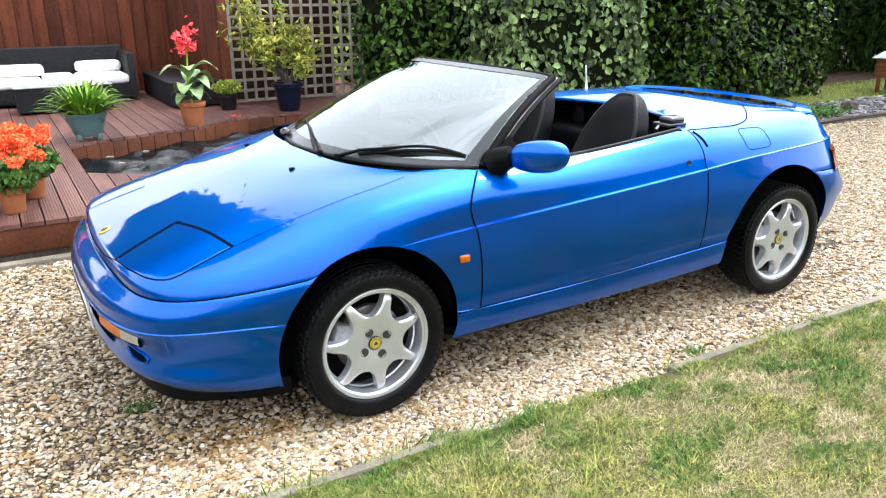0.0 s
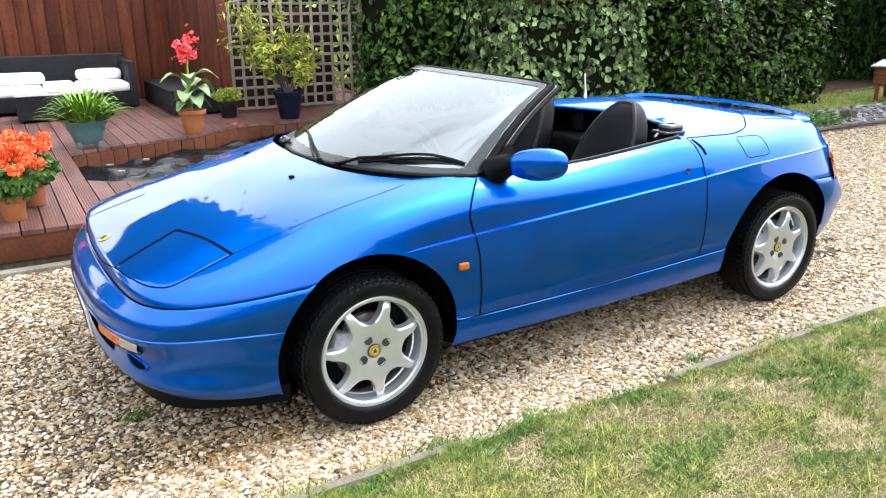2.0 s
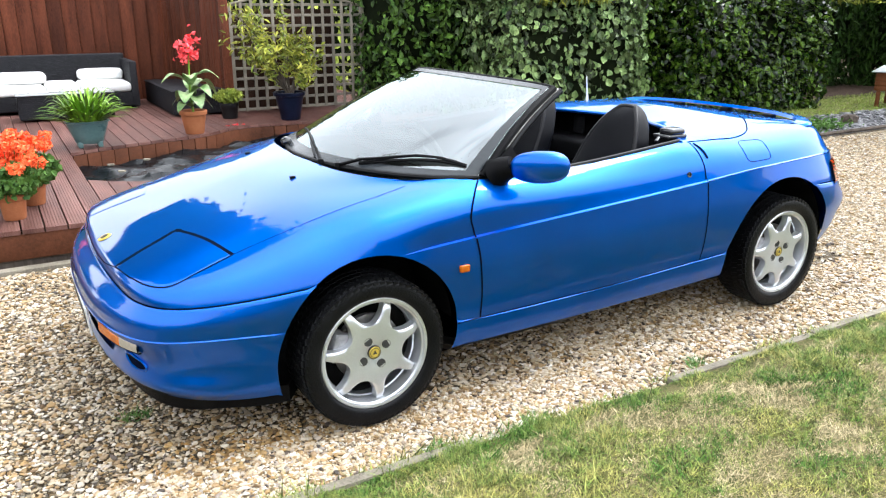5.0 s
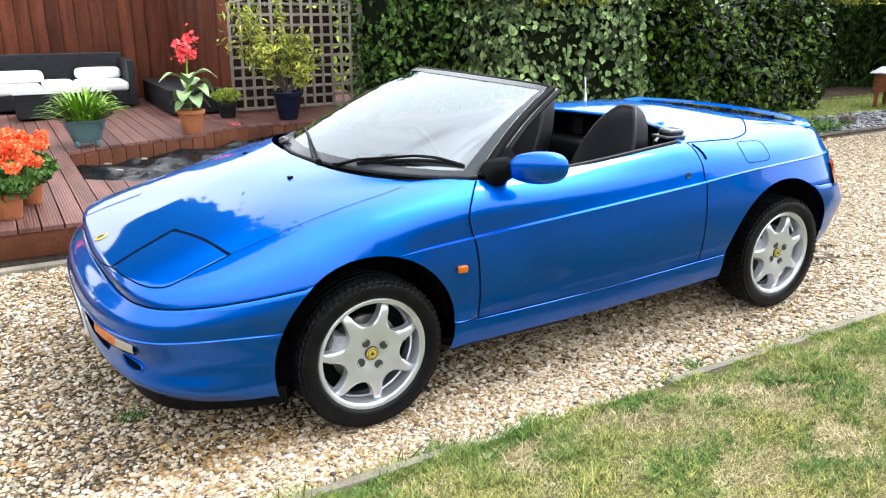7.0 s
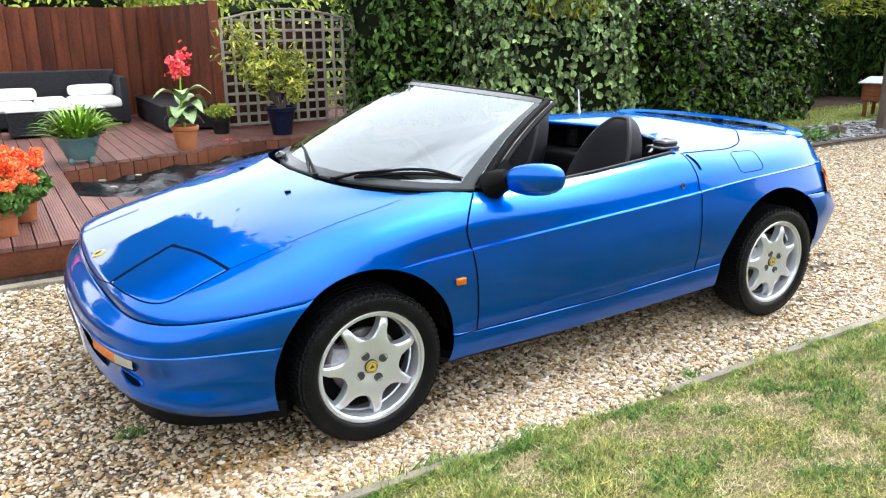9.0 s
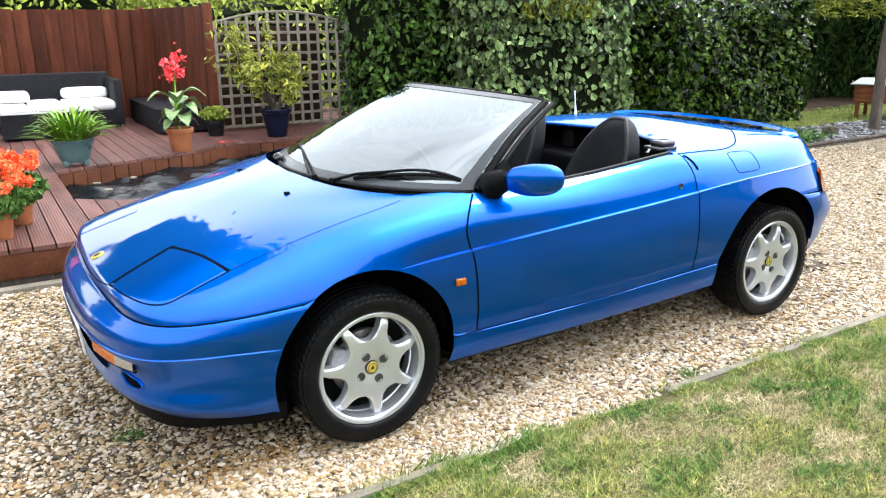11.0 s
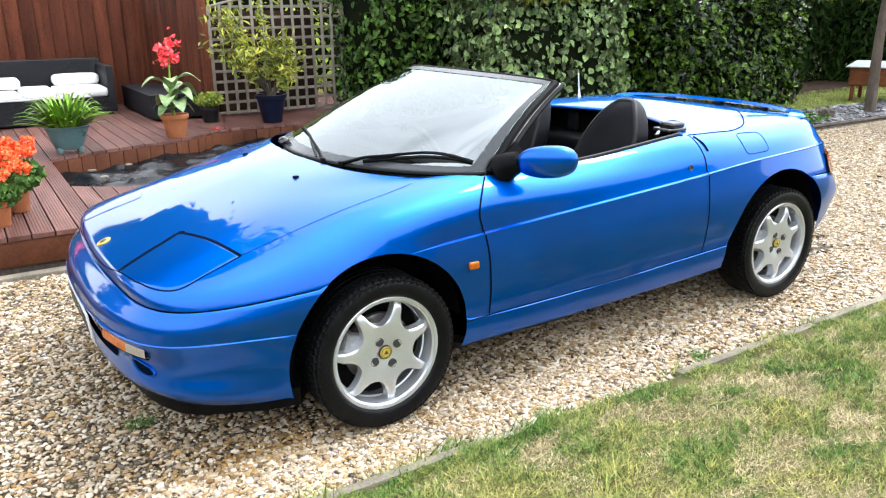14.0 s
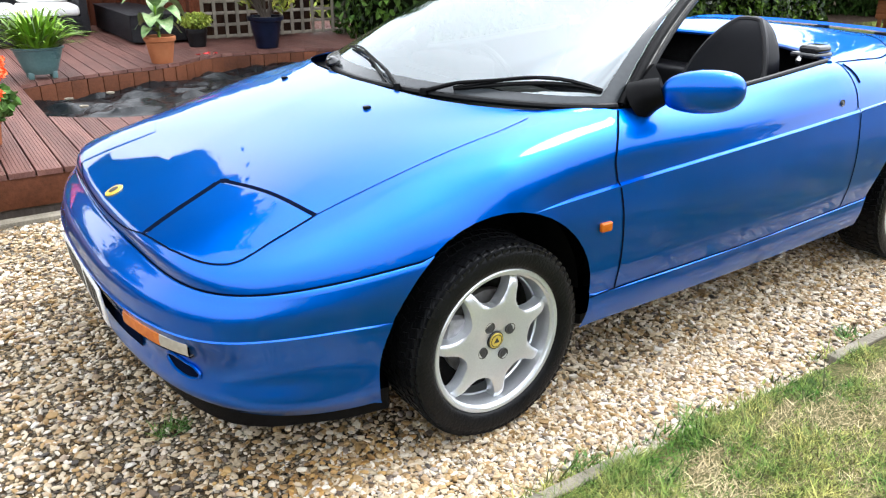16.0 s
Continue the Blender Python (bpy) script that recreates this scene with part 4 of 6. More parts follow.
mirror_part(1)
mirror_part(-1, .09)
for sgn in (1, -1):
    # side repeater
    bm = bmesh.new()
    q, n = on_skin((.785, .845 * sgn, .532), .004)
    box(bm, (-.021, -.006, -.014), (.021, .010, .014), .006, Matrix.Translation(q) @ pose(0, 0, 0, 0, 0, 0 if sgn > 0 else 180), 3)
    part("side_repeater", bm, AMBER, car, "amber side indicator")
    # lock
    bm = bmesh.new()
    q, n = on_skin((-.384, .82 * sgn, .750), .001)
    lathe(bm, [(.0001, .004), (.006, .004), (.007, .002), (.012, .003), (.013, -.004)], 20, Matrix.Translation(q) @ n.to_track_quat("Z", "Y").to_matrix().to_4x4())
    part("door_lock", bm, GLOSS_BLACK, car)
    # front lamp cluster: amber indicator beside a clear lens
    lamp = new("front_lamp")
    lamp.parent = car
    path = [on_skin(p)[0] for p in spline([(1.990, .405 * sgn, .412), (1.952, .552 * sgn, .412), (1.895, .660 * sgn, .412)], 10)]
    outward = []
    for k in range(len(path)):
        t = path[min(k + 1, len(path) - 1)] - path[max(k - 1, 0)]
        outward.append(Vector((t.y * sgn, -t.x * sgn, 0)).normalized())
    cuts = (("amber_indicator", 0, 13, AMBER), ("clear_sidelight", 12, len(path), CLEAR_LENS))
    for nm, k0, k1, mt in cuts:
        bm = bmesh.new()
        sheet(bm, [[path[k] + outward[k] * lift + Vector((0, 0, z - path[k].z)) for k in range(k0, k1)]
                   for z, lift in ((.3735, -.020), (.3745, -.001), (.3770, .0015), (.391, .003), (.4060, .0015), (.4080, -.001), (.4085, -.020))])
        part(nm, bm, mt, lamp)
    bm = bmesh.new()
    sheet(bm, [[path[k] + outward[k] * lift + Vector((0, 0, z - path[k].z)) for k in range(len(path))]
               for z, lift in ((.3695, -.024), (.3695, -.003), (.4125, -.003), (.4125, -.024))])
    part("lamp_surround", bm, GAP, lamp, "black surround")
    # washer nozzles on the bonnet
    bm = bmesh.new()
    q, n = on_skin((1.228, .30 * sgn, .81), 0)
    box(bm, (-.012, -.008, -.002), (.010, .008, .008), .003, Matrix.Translation(q))
    part("washer_nozzle", bm, TRIM, car)
    # air intake in the valance: a flat dark oval paints its shaded hollow
    bm = bmesh.new()
    mid_in, ax1, ax2 = Vector((1.893, .592 * sgn, .320)), Vector((-.028, .050 * sgn, -.012)), Vector((0, 0, .028))
    oval = [[on_skin(mid_in + (ax1 * math.cos(a) + ax2 * math.sin(a)) * r, .002)[0] for a in [2 * math.pi * k / 32 for k in range(33)]] for r in (.02, .5, 1)]
    sheet(bm, oval)
    intake = part("air_intake", bm, GAP, car, "air intake in the valance, its shaded hollow painted as a dark oval")
    bm = bmesh.new()
    tube(bm, oval[2], .0045, 8, False)
    part("intake_lip", bm, PAINT, intake)
    # rear lamp
    bm = bmesh.new()
    rows = []
    for dz, lift in ((-.065, 0), (-.05, .008), (.05, .008), (.065, 0)):
        rows.append([on_skin((x, y * sgn, .645 + dz), lift)[0] for x, y in ((-1.44, .79), (-1.50, .755), (-1.56, .70), (-1.61, .63), (-1.66, .52), (-1.69, .40))])
    sheet(bm, rows)
    part("rear_lamp", bm, RED_LENS, car, "red and amber rear lamp")
bm = bmesh.new()
F4 = [np.array(p) for p in ((-.757, .742, .853), (-.930, .738, .846), (-.950, .803, .765), (-.778, .808, .763))]
flap = []
for k in range(4):
    a, b, c = F4[k - 1], F4[k], F4[(k + 1) % 4]
    p, q = b + (a - b) * .24, b + (c - b) * .24
    flap += [tuple(p * (1 - u) ** 2 + 2 * b * u * (1 - u) + q * u * u) for u in (0, .33, .67, 1)]
ribbon(bm, flap + flap[:1], .0035, .001, 4)
part("fuel_flap", bm, GAP, car, "outline of the square fuel flap")
# tonneau shut line on the wings
bm = bmesh.new()
for sgn in (1, -1):
    ribbon(bm, [(-.462, .735 * sgn, .884), (-.62, .735 * sgn, .88), (-.77, .728 * sgn, .876), (-.88, .695 * sgn, .885), (-.96, .63 * sgn, .892), (-1.07, .52 * sgn, .905), (-1.17, .38 * sgn, .91), (-1.22, .2 * sgn, .912), (-1.235, 0, .912)], .006)
    # short dark strip paints the shade of the recess behind the door
    ribbon(bm, [(-.475, .745 * sgn, .87), (-.505, .775 * sgn, .83), (-.515, .79 * sgn, .80)], .014, .002)
    ribbon(bm, [(-1.28, .64 * sgn, .887), (-1.40, .66 * sgn, .860), (-1.49, .68 * sgn, .80), (-1.53, .70 * sgn, .75)], .006)
part("shut_line", bm, GAP, car, "dark shut lines round the tonneau cover and painted shade of the recess behind each door")
# rear spoiler on its feet
bm = bmesh.new()
arc = spline([(-1.30, .635, .872), (-1.40, .582, .882), (-1.475, .475, .885), (-1.535, .27, .887), (-1.55, 0, .888), (-1.535, -.27, .887), (-1.475, -.475, .885), (-1.40, -.582, .882), (-1.30, -.635, .872)], 8)
rows = []
for i, p in enumerate(arc):
    t = Vector(arc[min(i + 1, len(arc) - 1)] - arc[max(i - 1, 0)]).normalized()
    nrm = Vector((-t.y, t.x, 0)).normalized()
    if nrm.x > 0:
        nrm = -nrm
    k = min(1, .25 + min(i, len(arc) - 1 - i) / 6)
    rows.append([Vector(p) - nrm * .012, Vector(p) + Vector((0, 0, .014)) * k, Vector(p) + nrm * .060 * k + Vector((0, 0, .008)) * k, Vector(p) + nrm * .075 * k + Vector((0, 0, -.004)), Vector(p) + nrm * .05 * k + Vector((0, 0, -.014)), Vector(p) - nrm * .012])
sheet(bm, rows)
bmesh.ops.remove_doubles(bm, verts=bm.verts[:], dist=.0003)
spoiler = part("rear_spoiler", bm, PAINT, car)
for y in (-.33, 0, .33):
    bm = bmesh.new()
    box(bm, (-1.575 + abs(y) * .12, y - .03, .83), (-1.53 + abs(y) * .12, y + .03, .884), .006)
    part("spoiler_foot", bm, TRIM, spoiler)
# badge, number plate, aerial
# flat dark strip on the skin paints the shade inside the lower slot
bm = bmesh.new()
ribbon(bm, [(1.955, -.42, .325), (1.965, -.25, .32), (1.97, 0, .32), (1.965, .25, .32), (1.955, .42, .325)], .045, .0015, 6)
part("lower_grille", bm, GAP, car, "slot under the number plate, its shaded depth painted as a dark strip")
bm = bmesh.new()
q, n = on_skin((1.897, 0, .598), .001)
lathe(bm, [(.0001, .004), (.021, .004), (.026, .003), (.028, 0)], 28, Matrix.Translation(q) @ n.to_track_quat("Z", "Y").to_matrix().to_4x4() @ Matrix.Diagonal((1, 1, 1, 1)))
badge = part("badge", bm, YELLOW, car, "round yellow nose badge")
bm = bmesh.new()
lathe(bm, [(.0001, .0055), (.012, .0055), (.015, .0045)], 20, Matrix.Translation(q) @ n.to_track_quat("Z", "Y").to_matrix().to_4x4())
part("emblem", bm, BAR_DARK, badge)
PLATE_POSE = pose(2.012, 0, .358, 0, 6, 0)
bm = bmesh.new()
box(bm, (-.003, -.26, -.056), (.004, .26, .056), .003, PLATE_POSE)
plate = part("number_plate", bm, PLATE_WHITE, car, "white front number plate with dark bars")
for k in range(7):
    y = -.215 + k * .060 + (.03 if k > 3 else 0)
    bm = bmesh.new()
    box(bm, (.0045, y, -.038), (.006, y + .042, .040), 0, PLATE_POSE)
    part("plate_bar", bm, BAR_DARK, plate, smooth=False)
bm = bmesh.new()
q, n = on_skin((-.998, -.60, .90), 0)
tube(bm, [q, q + Vector((0, 0, .020)), q + Vector((.003, 0, .045))], [.010, .007, .0055], 10)
tube(bm, [q + Vector((.003, 0, .045)), q + Vector((.012, 0, .140))], .0042, 8)
part("aerial", bm, PLATE_WHITE, car, "short pale whip aerial")

# ---- garden materials, their colours scaled evenly by TONE ----
TONE = 0.82
# kept dark so that the shade between loose stones is in its colour
GRAVEL = material("gravel_bed_gap_shade", (0.022, 0.016, 0.010), (0.17, 0.125, 0.075), 45, 0.9, bump=1.0, bump_scale=75, fine=.6, spec=0.1)
# the gravel between and beyond the loose stones: packed stones of many colours with painted gap shade
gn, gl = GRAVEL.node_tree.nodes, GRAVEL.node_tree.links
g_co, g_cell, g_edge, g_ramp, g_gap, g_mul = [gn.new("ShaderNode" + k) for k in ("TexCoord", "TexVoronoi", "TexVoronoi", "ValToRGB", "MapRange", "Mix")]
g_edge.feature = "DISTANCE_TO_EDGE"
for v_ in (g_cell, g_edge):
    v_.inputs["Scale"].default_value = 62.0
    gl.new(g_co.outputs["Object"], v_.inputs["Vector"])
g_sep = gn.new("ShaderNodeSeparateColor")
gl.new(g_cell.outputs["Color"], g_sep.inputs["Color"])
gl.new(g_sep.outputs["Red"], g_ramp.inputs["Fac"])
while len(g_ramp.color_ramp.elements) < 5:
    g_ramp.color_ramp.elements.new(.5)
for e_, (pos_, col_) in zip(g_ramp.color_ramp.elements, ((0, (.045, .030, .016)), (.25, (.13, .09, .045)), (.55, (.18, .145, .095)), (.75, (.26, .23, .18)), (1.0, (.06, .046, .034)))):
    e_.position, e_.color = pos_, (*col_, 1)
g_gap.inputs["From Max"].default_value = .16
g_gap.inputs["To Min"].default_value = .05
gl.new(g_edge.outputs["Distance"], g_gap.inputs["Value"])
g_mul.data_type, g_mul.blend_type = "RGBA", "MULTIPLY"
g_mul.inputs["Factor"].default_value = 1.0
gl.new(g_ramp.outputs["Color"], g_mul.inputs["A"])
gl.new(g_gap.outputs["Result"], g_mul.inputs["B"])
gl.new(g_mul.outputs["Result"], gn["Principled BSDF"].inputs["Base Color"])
# brighter copy of the bed, its stones free of that painted shade
LOOSE_GRAVEL = GRAVEL.copy()
LOOSE_GRAVEL.name = "pale_loose_gravel"
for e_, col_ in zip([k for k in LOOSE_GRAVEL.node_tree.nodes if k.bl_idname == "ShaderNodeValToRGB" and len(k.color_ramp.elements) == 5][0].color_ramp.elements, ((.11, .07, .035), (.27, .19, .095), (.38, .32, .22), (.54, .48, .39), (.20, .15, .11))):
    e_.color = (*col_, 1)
PEBBLE = stone_material("golden_pebble", ((0.0, (.16, .10, .05)), (.14, (.38, .24, .09)), (.30, (.49, .39, .25)), (.46, (.57, .47, .32)), (.62, (.72, .65, .53)), (.76, (.38, .24, .10)), (.84, (.36, .28, .20)), (.91, (.80, .75, .66)), (.96, (.15, .11, .08)), (1.0, (.045, .036, .030))), .62)
SOIL_GRASS = material("lawn_soil", (0.036, 0.058, 0.012), (0.22, 0.175, 0.09), 3.6, 0.95, bump=0.9, bump_scale=110, spec=0.05, fine=.6)
GRASS_M = material("grass_blade", (0.064, 0.148, 0.018), (0.36, 0.335, 0.100), 3.0, 0.6, vary="island", spread=.85, low=.42, high=.60, fine=.40, bump_scale=28.0, spec=0.15)
VERGE = material("green_verge_blade", (0.060, 0.145, 0.020), (0.22, 0.255, 0.070), 5.0, 0.6, vary="island", spread=.65, fine=.4, bump_scale=28.0, spec=0.15)
STRAW = material("dry_straw", (0.28, 0.225, 0.11), (0.62, 0.52, 0.31), 7, 0.7, vary="island", spread=.5, spec=0.1)
# the far strip's sunlight is put into this brighter grass colour
FAR_GRASS = material("sunlit_grass", (0.20, 0.32, 0.05), (0.42, 0.50, 0.12), 3, 0.6, vary="island", spread=.4, spec=0.15)
KERB_M = material("weathered_kerb", (0.15, 0.13, 0.095), (0.31, 0.275, 0.21), 6, 0.9, bump=0.5, bump_scale=90)
SLATE = material("grey_slate_chip", (0.10, 0.10, 0.11), (0.30, 0.30, 0.31), 12, 0.7, vary="island", spread=.62, spec=0.25)
DECK_M = material("stained_deck_board", (0.095, 0.038, 0.030), (0.22, 0.112, 0.092), 2.2, 0.50, bump=0.35, bump_scale=50, vary="object", spread=.22, stretch=(5, .8, 1), spec=0.25)
FASCIA_M = material("brown_deck_fascia", (0.075, 0.026, 0.012), (0.16, 0.056, 0.026), 3, 0.6, bump=0.3, bump_scale=60, vary="object", spread=.22, spec=0.15)
FENCE_M = material("red_brown_fence", (0.046, 0.012, 0.006), (0.165, 0.049, 0.023), 3, 0.62, bump=0.8, bump_scale=60, vary="object", spread=.34, fine=.45, stretch=(3, 3, .5), spec=0.15)
LINER = material("black_pond_liner", (0.003, 0.004, 0.005), (0.007, 0.009, 0.011), 5, 0.27, spec=.20, bump=0.25, bump_scale=25)
TRELLIS_M = material("grey_weathered_wood", (0.19, 0.168, 0.135), (0.36, 0.325, 0.265), 8, 0.85, bump=0.4, bump_scale=90, vary="object", spread=.18, spec=0.2)
RATTAN = material("black_rattan", (0.010, 0.010, 0.012), (0.034, 0.034, 0.040), 30, 0.5, bump=0.9, bump_scale=110, stretch=(1, 1, 3), spec=0.15)
CUSHION = material("white_canvas", (0.84, 0.84, 0.82), (0.95, 0.95, 0.93), 5, 0.9, bump=0.15, bump_scale=200, spec=0.2)
# pale base colour stands in for the sky mirrored in the glass
TABLE_GLASS = material("table_glass_painted_sky", (0.40, 0.42, 0.43), (0.50, 0.52, 0.53), 4, 0.12, spec=.45)
TERRA = material("terracotta", (0.36, 0.12, 0.045), (0.52, 0.20, 0.085), 7, 0.8, bump=0.2, bump_scale=120, spec=0.25)
TEAL = material("teal_glaze", (0.075, 0.145, 0.145), (0.13, 0.225, 0.22), 6, 0.3, bump=0.08, bump_scale=60)
NAVY = material("navy_glaze", (0.003, 0.005, 0.016), (0.008, 0.013, 0.038), 10, 0.35, spec=.25)
POT_BLACK = material("black_plastic_pot", (0.010, 0.010, 0.011), (0.022, 0.022, 0.024), 10, 0.5, spec=0.2)
COMPOST = material("dark_compost", (0.02, 0.014, 0.010), (0.05, 0.035, 0.025), 40, 0.95, bump=0.8, bump_scale=120, spec=0.1)
TONE = 1.12
LEAF_DARK = material("dark_hedge_leaf", (0.009, 0.026, 0.005), (0.046, 0.090, 0.016), 5, 0.34, spec=0.25, vary="island", spread=.8)
LEAF_HEDGE = material("hedge_leaf", (0.006, 0.022, 0.004), (0.075, 0.140, 0.022), 6, 0.36, spec=0.14, vary="island", spread=.85)
LEAF_CONIFER = material("dark_conifer_spray", (0.006, 0.018, 0.003), (0.026, 0.055, 0.008), 3, 0.6, spec=0.1, vary="island", spread=.6)
LEAF_IVY = material("ivy_leaf", (0.010, 0.034, 0.008), (0.20, 0.28, 0.105), 6, 0.34, spec=0.2, vary="island", spread=.95)
LEAF_LAUREL = material("laurel_leaf", (0.004, 0.016, 0.002), (0.115, 0.205, 0.018), 9, 0.26, spec=0.26, vary="island", spread=.92, low=.44, high=.70)
LEAF_LIGHT = material("pale_shrub_leaf", (0.13, 0.19, 0.022), (0.36, 0.40, 0.07), 6, 0.5, vary="island", spread=.4, spec=0.2)
LEAF_SHRUB = material("mottled_shrub_leaf", (0.08, 0.14, 0.018), (0.35, 0.33, 0.05), 9, 0.5, vary="island", spread=.6, spec=0.2)
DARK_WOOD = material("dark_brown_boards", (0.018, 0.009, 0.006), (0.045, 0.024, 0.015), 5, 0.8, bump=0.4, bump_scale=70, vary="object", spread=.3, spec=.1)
LEAF_GOLD = material("golden_conifer", (0.10, 0.13, 0.015), (0.26, 0.28, 0.04), 6, 0.6, vary="island", spread=.35, spec=0.15)
LEAF_STRAP = material("strap_leaf", (0.06, 0.15, 0.008), (0.20, 0.34, 0.022), 4, 0.36, vary="island", spread=.55)
LEAF_CANNA = material("broad_veined_leaf", (0.06, 0.16, 0.03), (0.30, 0.38, 0.18), 16, 0.4, vary="island", spread=.3, stretch=(1, 1, 1))
LEAF_GER = material("geranium_leaf", (0.028, 0.080, 0.014), (0.105, 0.195, 0.04), 9, 0.6, vary="island", spread=.35, spec=0.2)
FLOWER_ORANGE = material("orange_red_petal", (0.78, 0.085, 0.014), (0.92, 0.18, 0.045), 30, 0.6, vary="island", spread=.25)
FLOWER_RED = material("coral_red_petal", (0.70, 0.035, 0.045), (0.85, 0.10, 0.11), 20, 0.6, vary="island", spread=.25)
TONE = 0.82
BARK = material("grey_brown_bark", (0.07, 0.055, 0.045), (0.17, 0.14, 0.115), 9, 0.9, bump=0.9, bump_scale=40, stretch=(1, 1, .3), spec=0.15)
# near-black filler colour that stands in for the shade between leaves
CORE = material("painted_core_shade", (0.004, 0.007, 0.003), (0.010, 0.015, 0.005), 9, 0.95, spec=.05)
HUTCH_M = material("stained_orange_timber", (0.13, 0.044, 0.016), (0.22, 0.082, 0.032), 6, 0.7, bump=0.3, bump_scale=60, spec=0.15)
FELT = material("grey_roof_felt", (0.25, 0.28, 0.28), (0.38, 0.41, 0.41), 12, 0.8)
MULCH = material("brown_mulch", (0.028, 0.018, 0.012), (0.065, 0.044, 0.032), 14, 0.95, bump=0.9, bump_scale=60, spec=0.1)

rng = np.random.default_rng(7)
DECK_Z = .21


def raw(name, verts, faces, mat, parent=None, label="", smooth=False):
    """A mesh object straight from arrays."""
    me = bpy.data.meshes.new(name)
    me.from_pydata([tuple(v) for v in verts], [], [tuple(f) for f in faces])
    me.materials.append(mat)
    if smooth:
        me.shade_smooth()
    ob = new(name, me)
    if parent is not None:
        ob.parent = parent
    if label:
        ob["label"] = label
    return ob


def leaves(name, centres, normals, length, width, mat, parent, label="", droop=.5, fold=.18, kind="stuff", spread=.35, round_=.35):
    """Many folded leaves: each has two halves of four corners, facing roughly along its normal and hanging down."""
    n = len(centres)
    c = np.asarray(centres)
    nn = np.asarray(normals) + rng.normal(0, .45, (n, 3))
    nn /= np.linalg.norm(nn, axis=1)[:, None]
    down = np.tile([0, 0, -1.0], (n, 1)) * droop + rng.normal(0, .6, (n, 3))
    axis = down - nn * np.sum(down * nn, 1)[:, None]
    axis /= np.linalg.norm(axis, axis=1)[:, None]
    side = np.cross(nn, axis)
    s = (1 + rng.uniform(-spread, spread, n))[:, None]
    L, W = length * s, width * s
    base = c - axis * L * .5
    tip = c + axis * L * .5 - nn * L * .12
    mid1 = c - axis * L * round_ * .55
    mid2 = c + axis * L * .12
    up = nn * W * fold
    v = np.stack([base, mid1 - side * W * .42 + up, mid2 - side * W * .5 + up, tip, mid2 + side * W * .5 + up, mid1 + side * W * .42 + up], 1).reshape(-1, 3)
    k = np.arange(n)[:, None] * 6
    f = np.concatenate([k + [[0, 1, 2, 3]], k + [[0, 3, 4, 5]]])
    ob = raw(name, v, f, mat, parent, label)
    if kind:
        ob["kind"] = kind
    return ob


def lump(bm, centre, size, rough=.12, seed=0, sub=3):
    """A lumpy rounded block; bush fillers use it in near-black as inner shade."""
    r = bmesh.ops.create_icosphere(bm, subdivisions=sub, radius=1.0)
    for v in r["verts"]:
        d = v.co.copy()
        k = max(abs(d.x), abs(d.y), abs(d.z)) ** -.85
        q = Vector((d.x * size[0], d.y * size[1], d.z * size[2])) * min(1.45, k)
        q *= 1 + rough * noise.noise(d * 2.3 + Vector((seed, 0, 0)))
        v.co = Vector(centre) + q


def block_surface(n, lo, hi, depth=.18, top=.35, bulge=.10, seed=0, up=.35):
    """Places in the outer layer of a clipped hedge block and the way out of it."""
    lo, hi = np.array(lo), np.array(hi)
    size = hi - lo
    areas = np.array([size[1] * size[2], size[1] * size[2], size[0] * size[2], size[0] * size[2], size[0] * size[1] * top])
    pick = rng.choice(5, n, p=areas / areas.sum())
    p = lo + rng.random((n, 3)) * size
    nn = np.zeros((n, 3))
    d = rng.random(n) ** 1.6 * depth
    for k, (ax, sg) in enumerate(((0, -1), (0, 1), (1, -1), (1, 1), (2, 1))):
        m = pick == k
        wave = bulge * (np.sin(p[m][:, (ax + 1) % 3] * 4.1 + seed) * np.sin(p[m][:, (ax + 2) % 3] * 3.3 + seed * 2) + rng.normal(0, .45, m.sum()))
        p[m, ax] = (hi[ax] if sg > 0 else lo[ax]) - sg * d[m] + sg * wave
        nn[m, ax] = sg
    nn[:, 2] += up
    return p, nn


# ---- ground ----
bm = bmesh.new()
box(bm, (-90, -90, -.40), (90, 90, -.020))
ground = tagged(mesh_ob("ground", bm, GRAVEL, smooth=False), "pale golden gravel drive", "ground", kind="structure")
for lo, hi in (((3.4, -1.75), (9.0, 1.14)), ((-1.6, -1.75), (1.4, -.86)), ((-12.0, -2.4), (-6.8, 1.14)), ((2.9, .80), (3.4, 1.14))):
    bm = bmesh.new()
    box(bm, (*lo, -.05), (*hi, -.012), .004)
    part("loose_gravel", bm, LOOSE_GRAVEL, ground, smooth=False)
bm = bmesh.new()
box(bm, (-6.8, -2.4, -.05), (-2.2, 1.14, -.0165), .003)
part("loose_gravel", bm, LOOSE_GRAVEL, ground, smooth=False)


